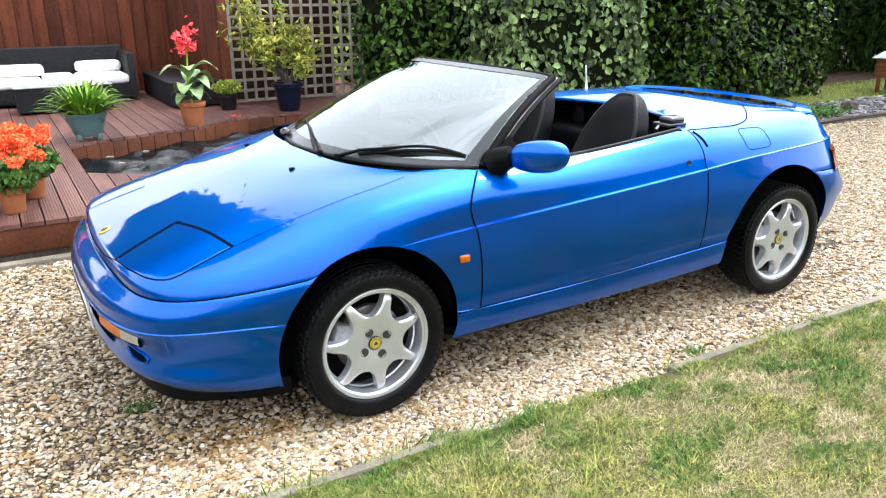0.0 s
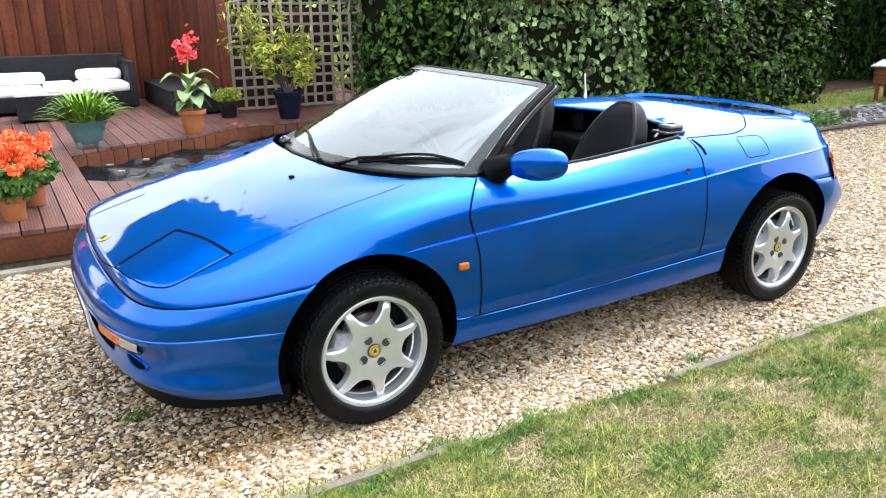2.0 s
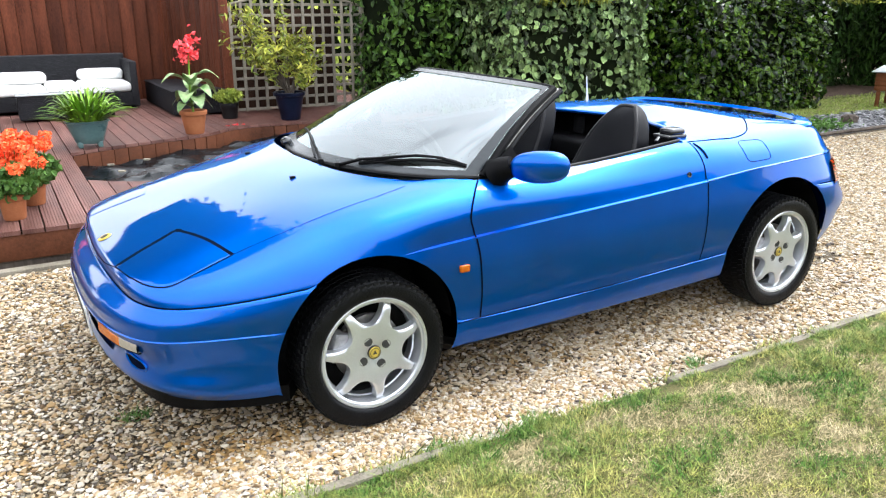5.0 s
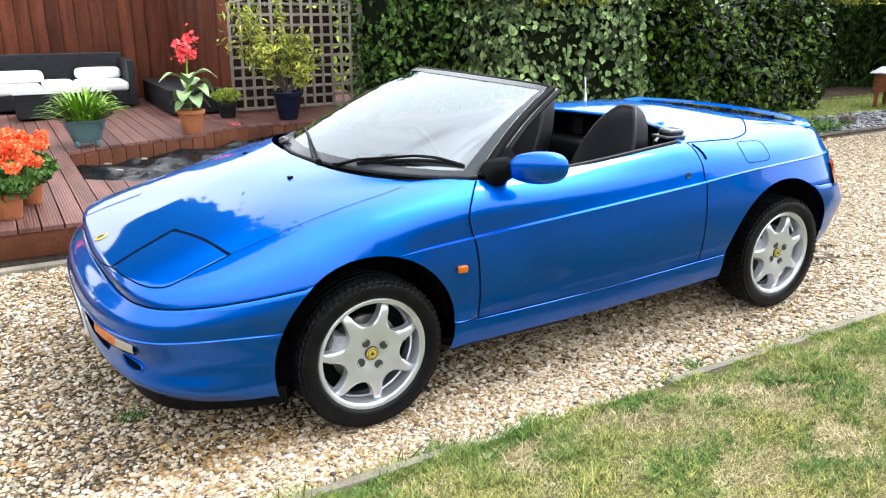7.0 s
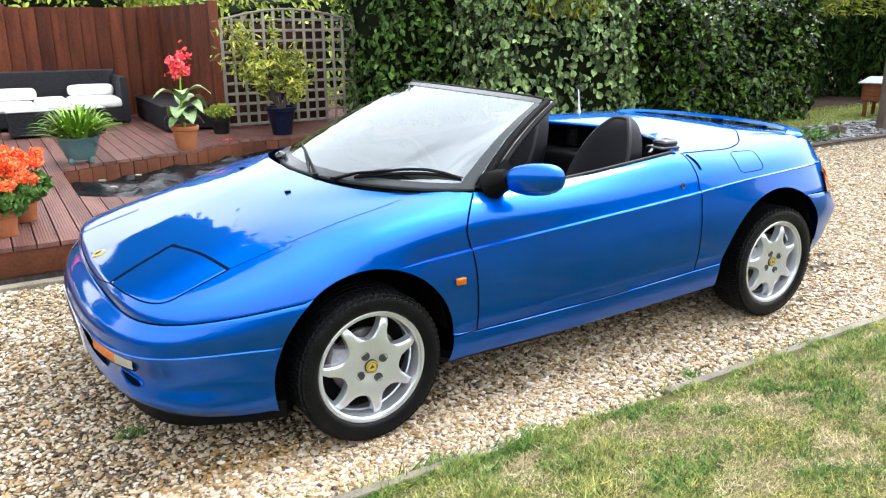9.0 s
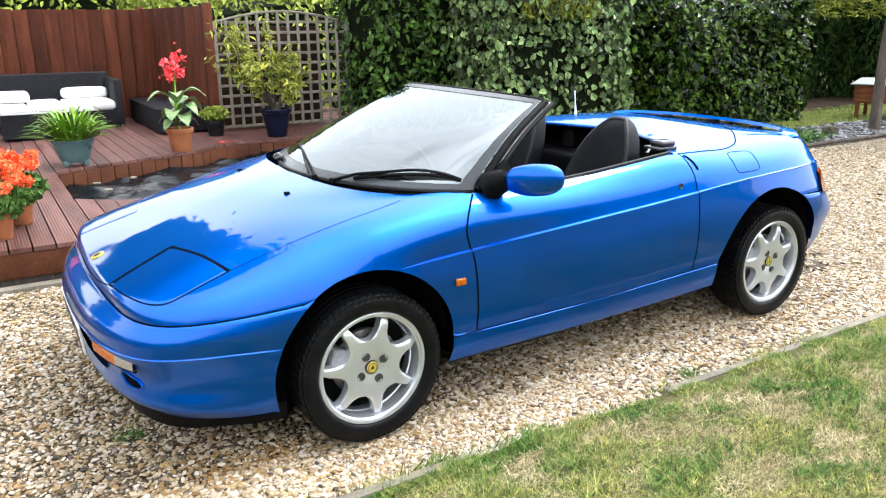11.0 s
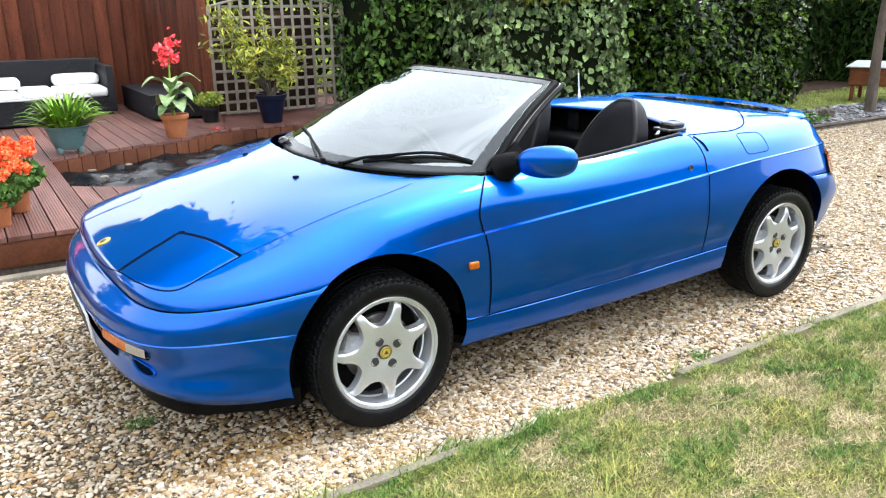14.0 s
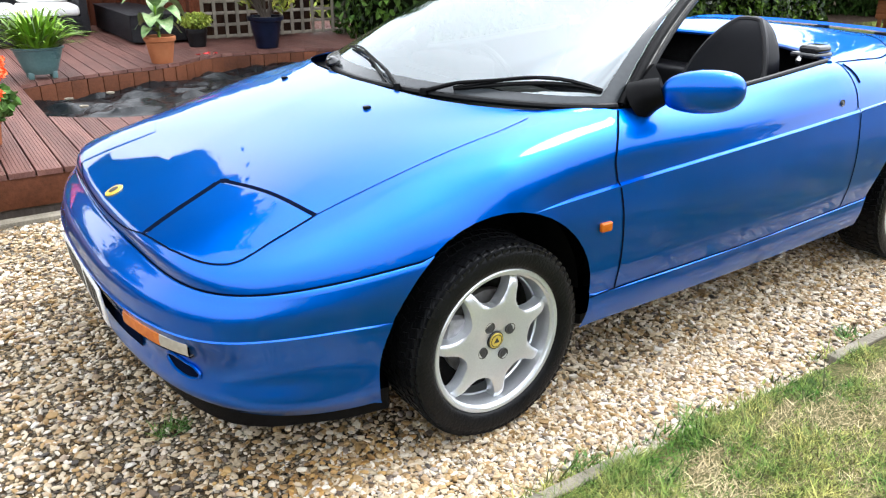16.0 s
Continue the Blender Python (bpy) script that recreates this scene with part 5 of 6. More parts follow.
def pebbles(name, n, xs, ys, size, mat, parent, z=-.020, keep=None, flat=.6, coarse=False):
    """Loose stones lying on the ground, each a rounded lump of its own."""
    bm = bmesh.new()
    if coarse:
        bmesh.ops.create_cube(bm, size=1.35)
        bmesh.ops.triangulate(bm, faces=bm.faces[:])
    else:
        bmesh.ops.create_icosphere(bm, subdivisions=1, radius=1.0)
    base = np.array([v.co[:] for v in bm.verts])
    tri = np.array([[v.index for v in f.verts] for f in bm.faces])
    bm.free()
    x = rng.uniform(*xs, n)
    y = rng.uniform(*ys, n)
    if keep is not None:
        ok = keep(x, y)
        x, y = x[ok], y[ok]
    n = len(x)
    s = size * np.exp(np.clip(rng.normal(0, .30, n), -.7, .6))
    sc = np.stack([s * rng.uniform(.85, 1.65, n), s * rng.uniform(.60, 1.0, n), s * flat * rng.uniform(.6, 1.1, n)], 1)
    a = rng.uniform(0, 2 * np.pi, n)
    t1 = rng.normal(0, .35, n)
    V = base[None] * sc[:, None, :] * (1 + .16 * rng.normal(0, 1, (n, len(base), 1)))
    ct, st = np.cos(t1)[:, None], np.sin(t1)[:, None]
    V[..., 1], V[..., 2] = V[..., 1] * ct - V[..., 2] * st, V[..., 1] * st + V[..., 2] * ct
    ca, sa = np.cos(a)[:, None], np.sin(a)[:, None]
    X = V[..., 0] * ca - V[..., 1] * sa
    Y = V[..., 0] * sa + V[..., 1] * ca
    V[..., 0], V[..., 1] = X + x[:, None], Y + y[:, None]
    V[..., 2] += (z + s * rng.uniform(-.40, .75, n))[:, None]
    F = (tri[None] + (np.arange(n) * len(base))[:, None, None]).reshape(-1, 3)
    me = bpy.data.meshes.new(name)
    V = V.reshape(-1, 3)
    me.vertices.add(len(V))
    me.vertices.foreach_set("co", V.ravel())
    me.loops.add(len(F) * 3)
    me.loops.foreach_set("vertex_index", F.ravel().astype(np.int32))
    me.polygons.add(len(F))
    me.polygons.foreach_set("loop_start", np.arange(0, len(F) * 3, 3, dtype=np.int32))
    me.update(calc_edges=True)
    me.materials.append(mat)
    me.shade_flat()
    ob = new(name, me)
    ob.parent = parent
    ob["kind"] = "stuff"
    return ob


# nearest strip: small stones close together; thinner and coarser further off and under the car
pebbles("near_pebble", 29000, (.1, 2.9), (.78, 1.19), .0066, PEBBLE, ground)
pebbles("front_pebble", 14500, (1.25, 3.4), (-.45, .80), .0075, PEBBLE, ground)
pebbles("nose_pebble", 14000, (1.4, 3.4), (-1.70, -.45), .0078, PEBBLE, ground, coarse=True)
pebbles("side_pebble", 10500, (-1.0, .15), (.50, 1.19), .0074, PEBBLE, ground)
pebbles("rear_pebble", 10500, (-2.2, -1.0), (.50, 1.19), .0078, PEBBLE, ground, coarse=True)
pebbles("under_pebble", 13000, (-1.4, 1.3), (.15, .80), .0078, PEBBLE, ground, coarse=True)
pebbles("far_pebble", 23000, (-6.8, -1.6), (-2.4, 1.5), .0098, PEBBLE, ground, coarse=True)

RUST_STONE = stone_material("rust_stained_pebble", ((0.0, (.13, .075, .025)), (.4, (.36, .19, .05)), (.7, (.50, .32, .11)), (1.0, (.20, .12, .045))), .5)
for sx, sy, n in ((1.93, 0.74, 70), (1.83, 0.80, 110), (1.71, 0.81, 130), (1.62, 0.78, 120), (1.49, 0.77, 140), (1.42, 0.75, 150), (1.6, 0.68, 90), (1.78, 0.66, 70)):
    pebbles("rust_pebble", n, (sx - .15, sx + .15), (sy - .085, sy + .085), .0070, RUST_STONE, ground, z=-.018, keep=lambda x, y: ((x - sx) / .15) ** 2 + ((y - sy) / .085) ** 2 < rng.uniform(.05, 1.0, len(x)))

# stones pressed up round the tyres
for wx, wy, wz in ((1.15, .80, -.012), (-1.09, .76, -.006)):
    pebbles("tyre_pebble", 460, (wx - .17, wx + .17), (wy - .13, wy + .15), .0066, PEBBLE, ground, z=wz, coarse=True)

# kerb stones along the drive
kerb = thing("kerb", "worn timber-coloured edging between gravel and lawn", "kerb", kind="structure")
kx = 2.72
k = 0
while kx > -7:
    ln = .91
    bm = bmesh.new()
    yy = 1.165 + .012 * math.sin(kx * 1.3) + (.05 * ((-kx - 1.0) / 2) ** 2 if kx < -1 else 0)
    box(bm, (kx - ln + .006, yy - .022, -.06), (kx, yy + .018, (.014 if kx < .3 else .020 if kx > 1.4 else -.030) + .004 * math.sin(k * 2.1)), .006, Matrix.Translation((0, 0, 0)) @ pose(0, 0, 0, 0, 0, .0))
    part("kerb_stone", bm, KERB_M, kerb)
    kx -= ln
    k += 1

# lawn
def lawn_z(x, y):
    """The lawn's height: a low bank at the kerb, then gentle waves."""
    return .012 + .018 * np.clip((y - 1.19) / .15, 0, 1) + .005 * np.sin(1.9 * x + .6 * y) * np.sin(2.3 * y - .7 * x) + .003 * np.sin(4.3 * x - 1.1 * y)


bm = bmesh.new()
gx, gy = np.linspace(-9, 9.2, 100), np.linspace(1.19, 8.6, 50)
sheet(bm, [[(x, y + (.05 * ((-x - 1.0) / 2) ** 2 if x < -1 else 0) * (1 if y < 1.3 else 0), float(lawn_z(x, y))) for x in gx] for y in gy])
lawn = tagged(mesh_ob("lawn", bm, SOIL_GRASS), "patchy mown lawn, green and straw coloured", "lawn", kind="structure")


def blades(name, n, xs, ys, height, mat, parent, z=None, lean=.5, power=1.0, tuft=0.0, width=.0030):
    """Grass blades: leaning slivers with a broad foot and a tip."""
    x = rng.uniform(*xs, n)
    y = ys[0] + (ys[1] - ys[0]) * rng.random(n) ** power
    clump = .5 + .5 * np.sin(7.1 * x + 3 * np.sin(5.3 * y)) * np.sin(8.7 * y + 2.5 * np.sin(4.1 * x)) + .25 * np.sin(23 * x + 4 * np.sin(17 * y))
    ok = (clump if tuft > 0 else 1 - clump) > rng.random(n) * abs(tuft)
    x, y, clump = x[ok], y[ok], clump[ok]
    n = len(x)
    h = height * np.exp(rng.normal(0, .35, n)) * (1 + tuft * (clump - .5))
    a = rng.uniform(0, 2 * np.pi, n)
    w = width * np.exp(rng.normal(0, .3, n)) * (height / .03) ** .5
    dx, dy = np.cos(a), np.sin(a)
    ln = rng.uniform(.1, 1.0, n) * lean * h * 2
    b = np.stack([x, y, (lawn_z(x, y) if z is None else np.full(n, z)) - .002], 1)
    side = np.stack([-dy * w, dx * w, np.zeros(n)], 1)
    t = b + np.stack([dx * ln, dy * ln, h], 1)
    v = np.stack([b - side, b + side, t], 1).reshape(-1, 3)
    tris = np.arange(n * 3).reshape(-1, 3)
    ob = raw(name, v, tris.tolist(), mat, parent)
    ob["kind"] = "stuff"
    return ob


blades("grass", 190000, (-1.6, 2.4), (1.19, 2.5), .0125, GRASS_M, lawn, power=1.2, lean=1.2, tuft=.6, width=.0024)
blades("dry_grass", 150000, (-1.6, 2.4), (1.26, 2.5), .0085, STRAW, lawn, power=.9, lean=1.6, tuft=-.7, width=.0022)
blades("tall_grass", 16000, (-1.6, 2.4), (1.19, 2.4), .0170, GRASS_M, lawn, power=1.5, lean=1.2, tuft=1.6, width=.0026)
blades("verge_grass", 42000, (-1.6, 2.4), (1.19, 1.44), .0130, VERGE, lawn, power=1.3, lean=1.2, tuft=.9, width=.0024)
blades("grass", 14000, (-4.5, -1.6), (1.24, 3.2), .035, GRASS_M, lawn, power=1.4)
blades("grass", 15000, (-4.5, 5.0), (2.5, 5.0), .030, GRASS_M, lawn, tuft=.6)
blades("grass", 9000, (2.4, 4.6), (1.2, 2.5), .028, GRASS_M, lawn, tuft=.6)
blades("edge_grass", 9500, (-3, 2.2), (1.125, 1.24), .019, GRASS_M, lawn, z=.0, lean=1.0, tuft=1.6)
for cx, cy in ((1.05, 1.10), (-.25, 1.08), (1.9, .35), (.62, 1.12)):
    blades("gravel_weed", 90, (cx - .05, cx + .05), (cy - .03, cy + .03), .022, LEAF_GER, lawn, z=-.015, lean=1.2)

# ---- deck round the pond ----
deck_base = thing("deck", "red-brown grooved timber deck with a pond opening", "deck", kind="structure")
POND_FRONT = spline([(1.668, -3.14, 0), (1.45, -2.96, 0), (1.196, -2.84, 0), (.6, -2.78, 0), (0, -2.88, 0), (-.8, -3.25, 0), (-1.5, -4.3, 0)], 8)
POND_BACK = spline([(1.655, -4.42, 0), (1.343, -4.59, 0), (1.084, -4.683, 0), (.809, -4.78, 0), (.527, -4.85, 0), (.268, -4.985, 0), (.032, -5.20, 0), (-.249, -5.31, 0), (-.556, -5.29, 0), (-.943, -5.26, 0), (-1.30, -5.15, 0), (-1.5, -4.6, 0)], 6)


def edge_y(line, x):
    return float(np.interp(x, line[::-1, 0], line[::-1, 1]))


def board(x0, w, ya, yb, parent):
    """One grooved board from ya(x) to yb(x)."""
    prof = []
    grooves = 6
    prof.append((0, -.028))
    prof.append((0, -.002))
    prof.append((.003, 0))
    for g in range(grooves):
        c = w * (g + .9) / (grooves + .8)
        prof += [(c - .0045, 0), (c - .003, -.003), (c + .003, -.003), (c + .0045, 0)]
    prof += [(w - .003, 0), (w, -.002), (w, -.028)]
    bm = bmesh.new()
    a = [bm.verts.new((x0 + px, ya(x0 + px), DECK_Z + pz)) for px, pz in prof]
    b = [bm.verts.new((x0 + px, yb(x0 + px), DECK_Z + pz)) for px, pz in prof]
    for i in range(len(prof) - 1):
        bm.faces.new((a[i], a[i + 1], b[i + 1], b[i]))
    bm.faces.new(a)
    bm.faces.new(b)
    part("deck_board", bm, DECK_M, parent, smooth=False)


BW = .1245
bx = 1.669
while bx < 4.3:
    yc = rng.uniform(-5.2, -4.2)
    board(bx, BW - .009, lambda x: -1.83, lambda x: yc, deck_base)
    board(bx, BW - .009, lambda x: yc - .004, lambda x: -8.7, deck_base)
    bx += BW
bx = 1.669 - BW
while bx > -2.6:
    if bx > -1.45:
        board(bx, BW - .009, lambda x: -1.83, lambda x: edge_y(POND_FRONT, x), deck_base)
        board(bx, BW - .009, lambda x: edge_y(POND_BACK, x), lambda x: -8.7, deck_base)
    else:
        board(bx, BW - .009, lambda x: -1.83, lambda x: -8.7, deck_base)
    bx -= BW
bm = bmesh.new()
box(bm, (-2.6, -1.862, .028), (4.3, -1.842, DECK_Z - .030), .003)
part("fascia_board", bm, FASCIA_M, deck_base, "brown fascia under the deck edge")
bm = bmesh.new()
box(bm, (-2.6, -1.90, -.02), (4.3, -1.865, .15), .003)
part("joist", bm, BARK, deck_base)
# upright boards round the pond's back wall
d = np.cumsum(np.r_[0, np.linalg.norm(np.diff(POND_BACK, axis=0), axis=1)])
s = 0
while s + .14 < d[-1]:
    p0 = np.array([np.interp(s, d, POND_BACK[:, i]) for i in range(2)])
    p1 = np.array([np.interp(s + .134, d, POND_BACK[:, i]) for i in range(2)])
    bm = bmesh.new()
    ang = math.degrees(math.atan2(p1[1] - p0[1], p1[0] - p0[0]))
    box(bm, (0, -.03, -.14), (float(np.linalg.norm(p1 - p0)), -.012, DECK_Z - .032), .003, pose(p0[0], p0[1] - .03, 0, 0, 0, ang) @ pose(0, 0, 0, 0, 0, 0))
    part("pond_board", bm, FASCIA_M, deck_base)
    s += .14
bm = bmesh.new()
box(bm, (1.672, -4.42, -.14), (1.69, -3.14, DECK_Z - .032), .003)
part("pond_board", bm, FASCIA_M, deck_base)
bm = bmesh.new()
rows = []
for x in np.linspace(1.70, -1.6, 80):
    row = []
    for y in np.linspace(-2.7, -5.5, 64):
        f = noise.noise(Vector((x * 2.2, y * 3.6, 1))) * .055 + abs(noise.noise(Vector((x * 5 + y * 3, y * 7, 4)))) * .06 + max(0, .12 - abs(noise.noise(Vector((x * 1.6 - y * 2.2, y * 4.5, 9))))) * .12
        row.append((x, y, .035 + f))
    rows.append(row)
sheet(bm, rows)
liner = tagged(mesh_ob("pond_liner", bm, LINER), "wrinkled black pond liner in the emptied pond", "pond liner")
for p in ((1.35, -4.36, .085), (1.02, -4.46, .085), (1.30, -4.05, .075)):
    bm = bmesh.new()
    lump(bm, p, (.030, .018, .010), .3, p[0] * 7, 2)
    tagged(mesh_ob("pond_stone", bm, KERB_M), "small pale stone lying on the pond liner", "stone", "stones on the liner")
bm = bmesh.new()
box(bm, (-2.6, -1.80, -.06), (4.3, -1.72, .004), .01)
tagged(mesh_ob("deck_kerb", bm, KERB_M), "weathered edging below the deck", "kerb", kind="structure")

# ---- fence ----
fence = thing("fence", "red-brown upright feather-edge board fence behind the deck", "fence")


def fence_board(m, top, thick=.042):
    bm = bmesh.new()
    pr = [(0, 0), (.172, 0), (.172, .008), (.007, thick), (0, thick - .008)]
    lo = [bm.verts.new((x, y, DECK_Z - .15)) for x, y in pr]
    hi = [bm.verts.new((x, y, top)) for x, y in pr]
    for i in range(5):
        bm.faces.new((lo[i], lo[(i + 1) % 5], hi[(i + 1) % 5], hi[i]))
    bm.faces.new(hi)
    bm.faces.new(lo)
    bmesh.ops.transform(bm, matrix=m, verts=bm.verts[:])
    part("fence_board", bm, FENCE_M, fence, smooth=False)


for i in range(26):
    x = -.02 + i * .178
    fence_board(pose(x, -8.64, 0, 0, 0, 0), (1.665 if x < 1.75 else 1.60) + .004 * math.sin(i * 3.7))
ret0, ret1 = Vector((.02, -8.60, 0)), Vector((-.275, -6.33, 0))
n_ret = 13
ang = math.degrees(math.atan2((ret0 - ret1).y, (ret0 - ret1).x))
for i in range(n_ret):
    p = ret1.lerp(ret0, i / n_ret)
    fence_board(pose(p.x, p.y, 0, 0, 0, ang) @ pose(0, -.02, 0), 1.67, .012)
for p in ((-.29, -6.28), (.0, -8.68), (1.78, -8.70)):
    bm = bmesh.new()
    box(bm, (p[0] - .045, p[1] - .045, 0), (p[0] + .045, p[1] + .045, 1.70), .006)
    part("fence_post", bm, FENCE_M, fence)
# thin dark sheet added behind the boards to paint shade in their gaps
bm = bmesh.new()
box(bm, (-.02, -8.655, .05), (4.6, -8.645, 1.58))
part("fence_backing", bm, DARK_WOOD, fence, "dark sheet added to paint shade into the board gaps", smooth=False)
bm = bmesh.new()
for z in (.55, 1.4):
    box(bm, (-.02, -8.72, z), (4.6, -8.660, z + .07), .004)
part("fence_rail", bm, FENCE_M, fence)

# ---- trellis with an arched top ----
trellis = thing("trellis", "weathered grey square trellis with an arched top", "trellis")
TX0, TX1, TY = -.36, -2.02, -6.27


def arch_z(x):
    u = (x - TX0) / (TX1 - TX0)
    return 1.46 + .145 * math.sin(math.pi * min(1, max(0, u * .92 + .05)))


for i in range(14):
    x = TX0 + (TX1 - TX0) * i / 13
    bm = bmesh.new()
    box(bm, (x - .017, TY, DECK_Z + .03), (x + .017, TY + .016, arch_z(x)), .002)
    part("upright_slat", bm, TRELLIS_M, trellis)
for i in range(11):
    z = DECK_Z + .05 + i * .122
    bm = bmesh.new()
    box(bm, (TX1, TY - .017, z - .016), (TX0, TY - .001, z + .016), .002)
    part("cross_slat", bm, TRELLIS_M, trellis)
bm = bmesh.new()
tube(bm, [(x, TY + .005, arch_z(x)) for x in np.linspace(TX0, TX1, 30)], .016, 6)
part("arched_rail", bm, TRELLIS_M, trellis)
for x in (TX0 + .02, TX1 - .02):
    bm = bmesh.new()
    box(bm, (x - .022, TY - .02, .05), (x + .022, TY + .025, 1.47), .004)
    part("trellis_post", bm, TRELLIS_M, trellis)


# low dark fence behind the trellis, open at its end
low_fence = thing("low_fence", "low dark brown board fence close behind the trellis", "fence")
for i in range(10):
    x = -.42 - i * .132
    bm = bmesh.new()
    box(bm, (x - .126, TY - .30, 0), (x, TY - .275 + .006 * (i % 2), 1.43), .003)
    part("fence_board", bm, DARK_WOOD, low_fence, smooth=False)


# ---- garden furniture ----
def rattan_box(name, lo, hi, parent, bevel=.015):
    bm = bmesh.new()
    box(bm, lo, hi, bevel, seg=3)
    return part(name, bm, RATTAN, parent)


def woven(name, lo, hi, parent, axis):
    """Horizontal woven bands on one face, standing slightly proud."""
    bm = bmesh.new()
    z = lo[2] + .012
    while z < hi[2] - .01:
        if axis == "y":
            box(bm, (lo[0], hi[1], z), (hi[0], hi[1] + .004, z + .014))
        else:
            box(bm, (lo[0] - .004, lo[1], z), (lo[0], hi[1], z + .014))
        z += .021
    ob = part(name, bm, RATTAN, parent, smooth=False)
    ob["kind"] = "stuff"


def cushion(lo, hi, parent=None, tilt=0):
    """A soft cushion: a rounded block with crowned faces and sagging edges."""
    bm = bmesh.new()
    vs = box(bm, lo, hi, min(hi[2] - lo[2], hi[1] - lo[1]) * .38, seg=4)
    bmesh.ops.subdivide_edges(bm, edges=[e for e in bm.edges if e.calc_length() > .2], cuts=4, use_grid_fill=True)
    c = (Vector(lo) + Vector(hi)) / 2
    for v in bm.verts:
        d = v.co - c
        u, w = d.x / (hi[0] - lo[0]) * 2, d.y / (hi[1] - lo[1]) * 2
        v.co.z += .012 * (1 - u * u) * (1 - w * w) * (1 if d.z > 0 else 0) + .005 * noise.noise(v.co * 9)
    return tagged(mesh_ob("cushion", bm, CUSHION), "plump white canvas cushion on the rattan sofa", "cushion", "sofa cushions")


sofa = thing("sofa", "black woven rattan garden sofa against the fence", "sofa")
SX = .575
rattan_box("base", (SX, -8.30, DECK_Z + .03), (4.1, -7.52, .42), sofa)
rattan_box("backrest", (SX, -8.42, DECK_Z + .03), (4.1, -8.26, .865), sofa, .02)
rattan_box("armrest", (SX - .03, -8.42, DECK_Z + .03), (SX + .055, -7.50, .80), sofa, .015)
woven("weave", (SX + .13, -8.26, .45), (4.1, -8.258, .86), sofa, "y")
woven("weave", (SX - .03, -7.50, DECK_Z + .04), (4.1, -7.499, .42), sofa, "y")
for x in (SX + .05, 2.2, 4.0):
    bm = bmesh.new()
    box(bm, (x - .03, -7.58, DECK_Z), (x + .03, -7.52, DECK_Z + .04), .004)
    part("foot", bm, TRIM, sofa)
for x0, x1, z1 in ((SX + .05, 1.22, .545), (1.23, 1.60, .548), (1.61, 2.5, .520), (2.51, 3.4, .520)):
    cushion((x0, -8.2, .425), (x1, -7.50, z1))
cushion((SX + .065, -8.24, .55), (1.19, -7.98, .680))
cushion((1.56, -8.24, .53), (2.48, -7.98, .665))
table = thing("coffee_table", "low black rattan table with a glass top", "table")
rattan_box("body", (.96, -7.22, DECK_Z + .02), (1.955, -6.74, .502), table)
woven("weave", (.96, -6.742, DECK_Z + .03), (1.955, -6.74, .502), table, "y")
bm = bmesh.new()
box(bm, (.945, -7.235, .504), (1.970, -6.725, .514), .003)
part("glass_top", bm, TABLE_GLASS, table, "glass table top with the sky's reflection painted in pale grey")
ott = thing("ottoman", "long black rattan ottoman by the fence", "ottoman")
rattan_box("body", (-.34, -8.15, DECK_Z + .02), (.36, -6.38, .495), ott, .012)
woven("weave", (-.34, -6.382, DECK_Z + .03), (.36, -6.38, .495), ott, "y")
bm = bmesh.new()
box(bm, (-.35, -8.16, .496), (.37, -6.37, .51), .004)
part("top_panel", bm, RATTAN, ott)


# ---- pots and plants ----
def pot(name, label, at, rim_r, base_r, h, mat, category="plant pot", lip=.012, sx=1.0, sy=1.0, turn=0):
    p = thing(name, label, category, at, turn)
    bm = bmesh.new()
    prof = [(.001, 0), (base_r, 0), (base_r + .004, .006), (rim_r * .97, h - .045), (rim_r * .97 + lip, h - .040), (rim_r + lip, h - .006),
            (rim_r + lip - .004, h), (rim_r - .006, h), (rim_r - .012, h - .05), (.001, h - .05)]
    lathe(bm, prof, 40, Matrix.Diagonal((sx, sy, 1, 1)))
    part("pot", bm, mat, p)
    bm = bmesh.new()
    lathe(bm, [(.001, h - .030), (rim_r * .6, h - .026), (rim_r - .008, h - .034)], 24, Matrix.Diagonal((sx, sy, 1, 1)))
    part("compost", bm, COMPOST, p)
    return p


def strap(bm, base, direction, length, width, rise, curl):
    """A long arching strap leaf."""
    d = Vector((math.cos(direction), math.sin(direction), 0))
    side = Vector((-d.y, d.x, 0))
    rows = []
    for i in range(8):
        u = i / 7
        c = Vector(base) + d * length * (u ** 1.2) * .62 + Vector((0, 0, rise * math.sin(u * curl)))
        w = width * (math.sin(math.pi * min(1, .12 + u * .88)) ** .5) * (1 - .5 * u)
        rows.append([c - side * w + Vector((0, 0, w * .35)), c, c + side * w + Vector((0, 0, w * .35))])
    sheet(bm, rows)


# teal planter with arching strap leaves
planter = thing("planter", "oval teal glazed planter full of arching green strap leaves", "planter", (1.465, -4.70, DECK_Z))
bm = bmesh.new()
lathe(bm, [(.001, .035), (.10, .035), (.115, .05), (.135, .11), (.165, .195), (.172, .225), (.185, .230), (.186, .243), (.172, .245), (.160, .215), (.001, .21)], 44, Matrix.Diagonal((1.05, .80, 1, 1)))
part("bowl", bm, TEAL, planter)
for sx, sy in ((1, 1), (1, -1), (-1, 1), (-1, -1)):
    bm = bmesh.new()
    box(bm, (sx * .085 - .022, sy * .055 - .018, 0), (sx * .085 + .022, sy * .055 + .018, .055), .008)
    part("foot", bm, TEAL, planter)
bm = bmesh.new()
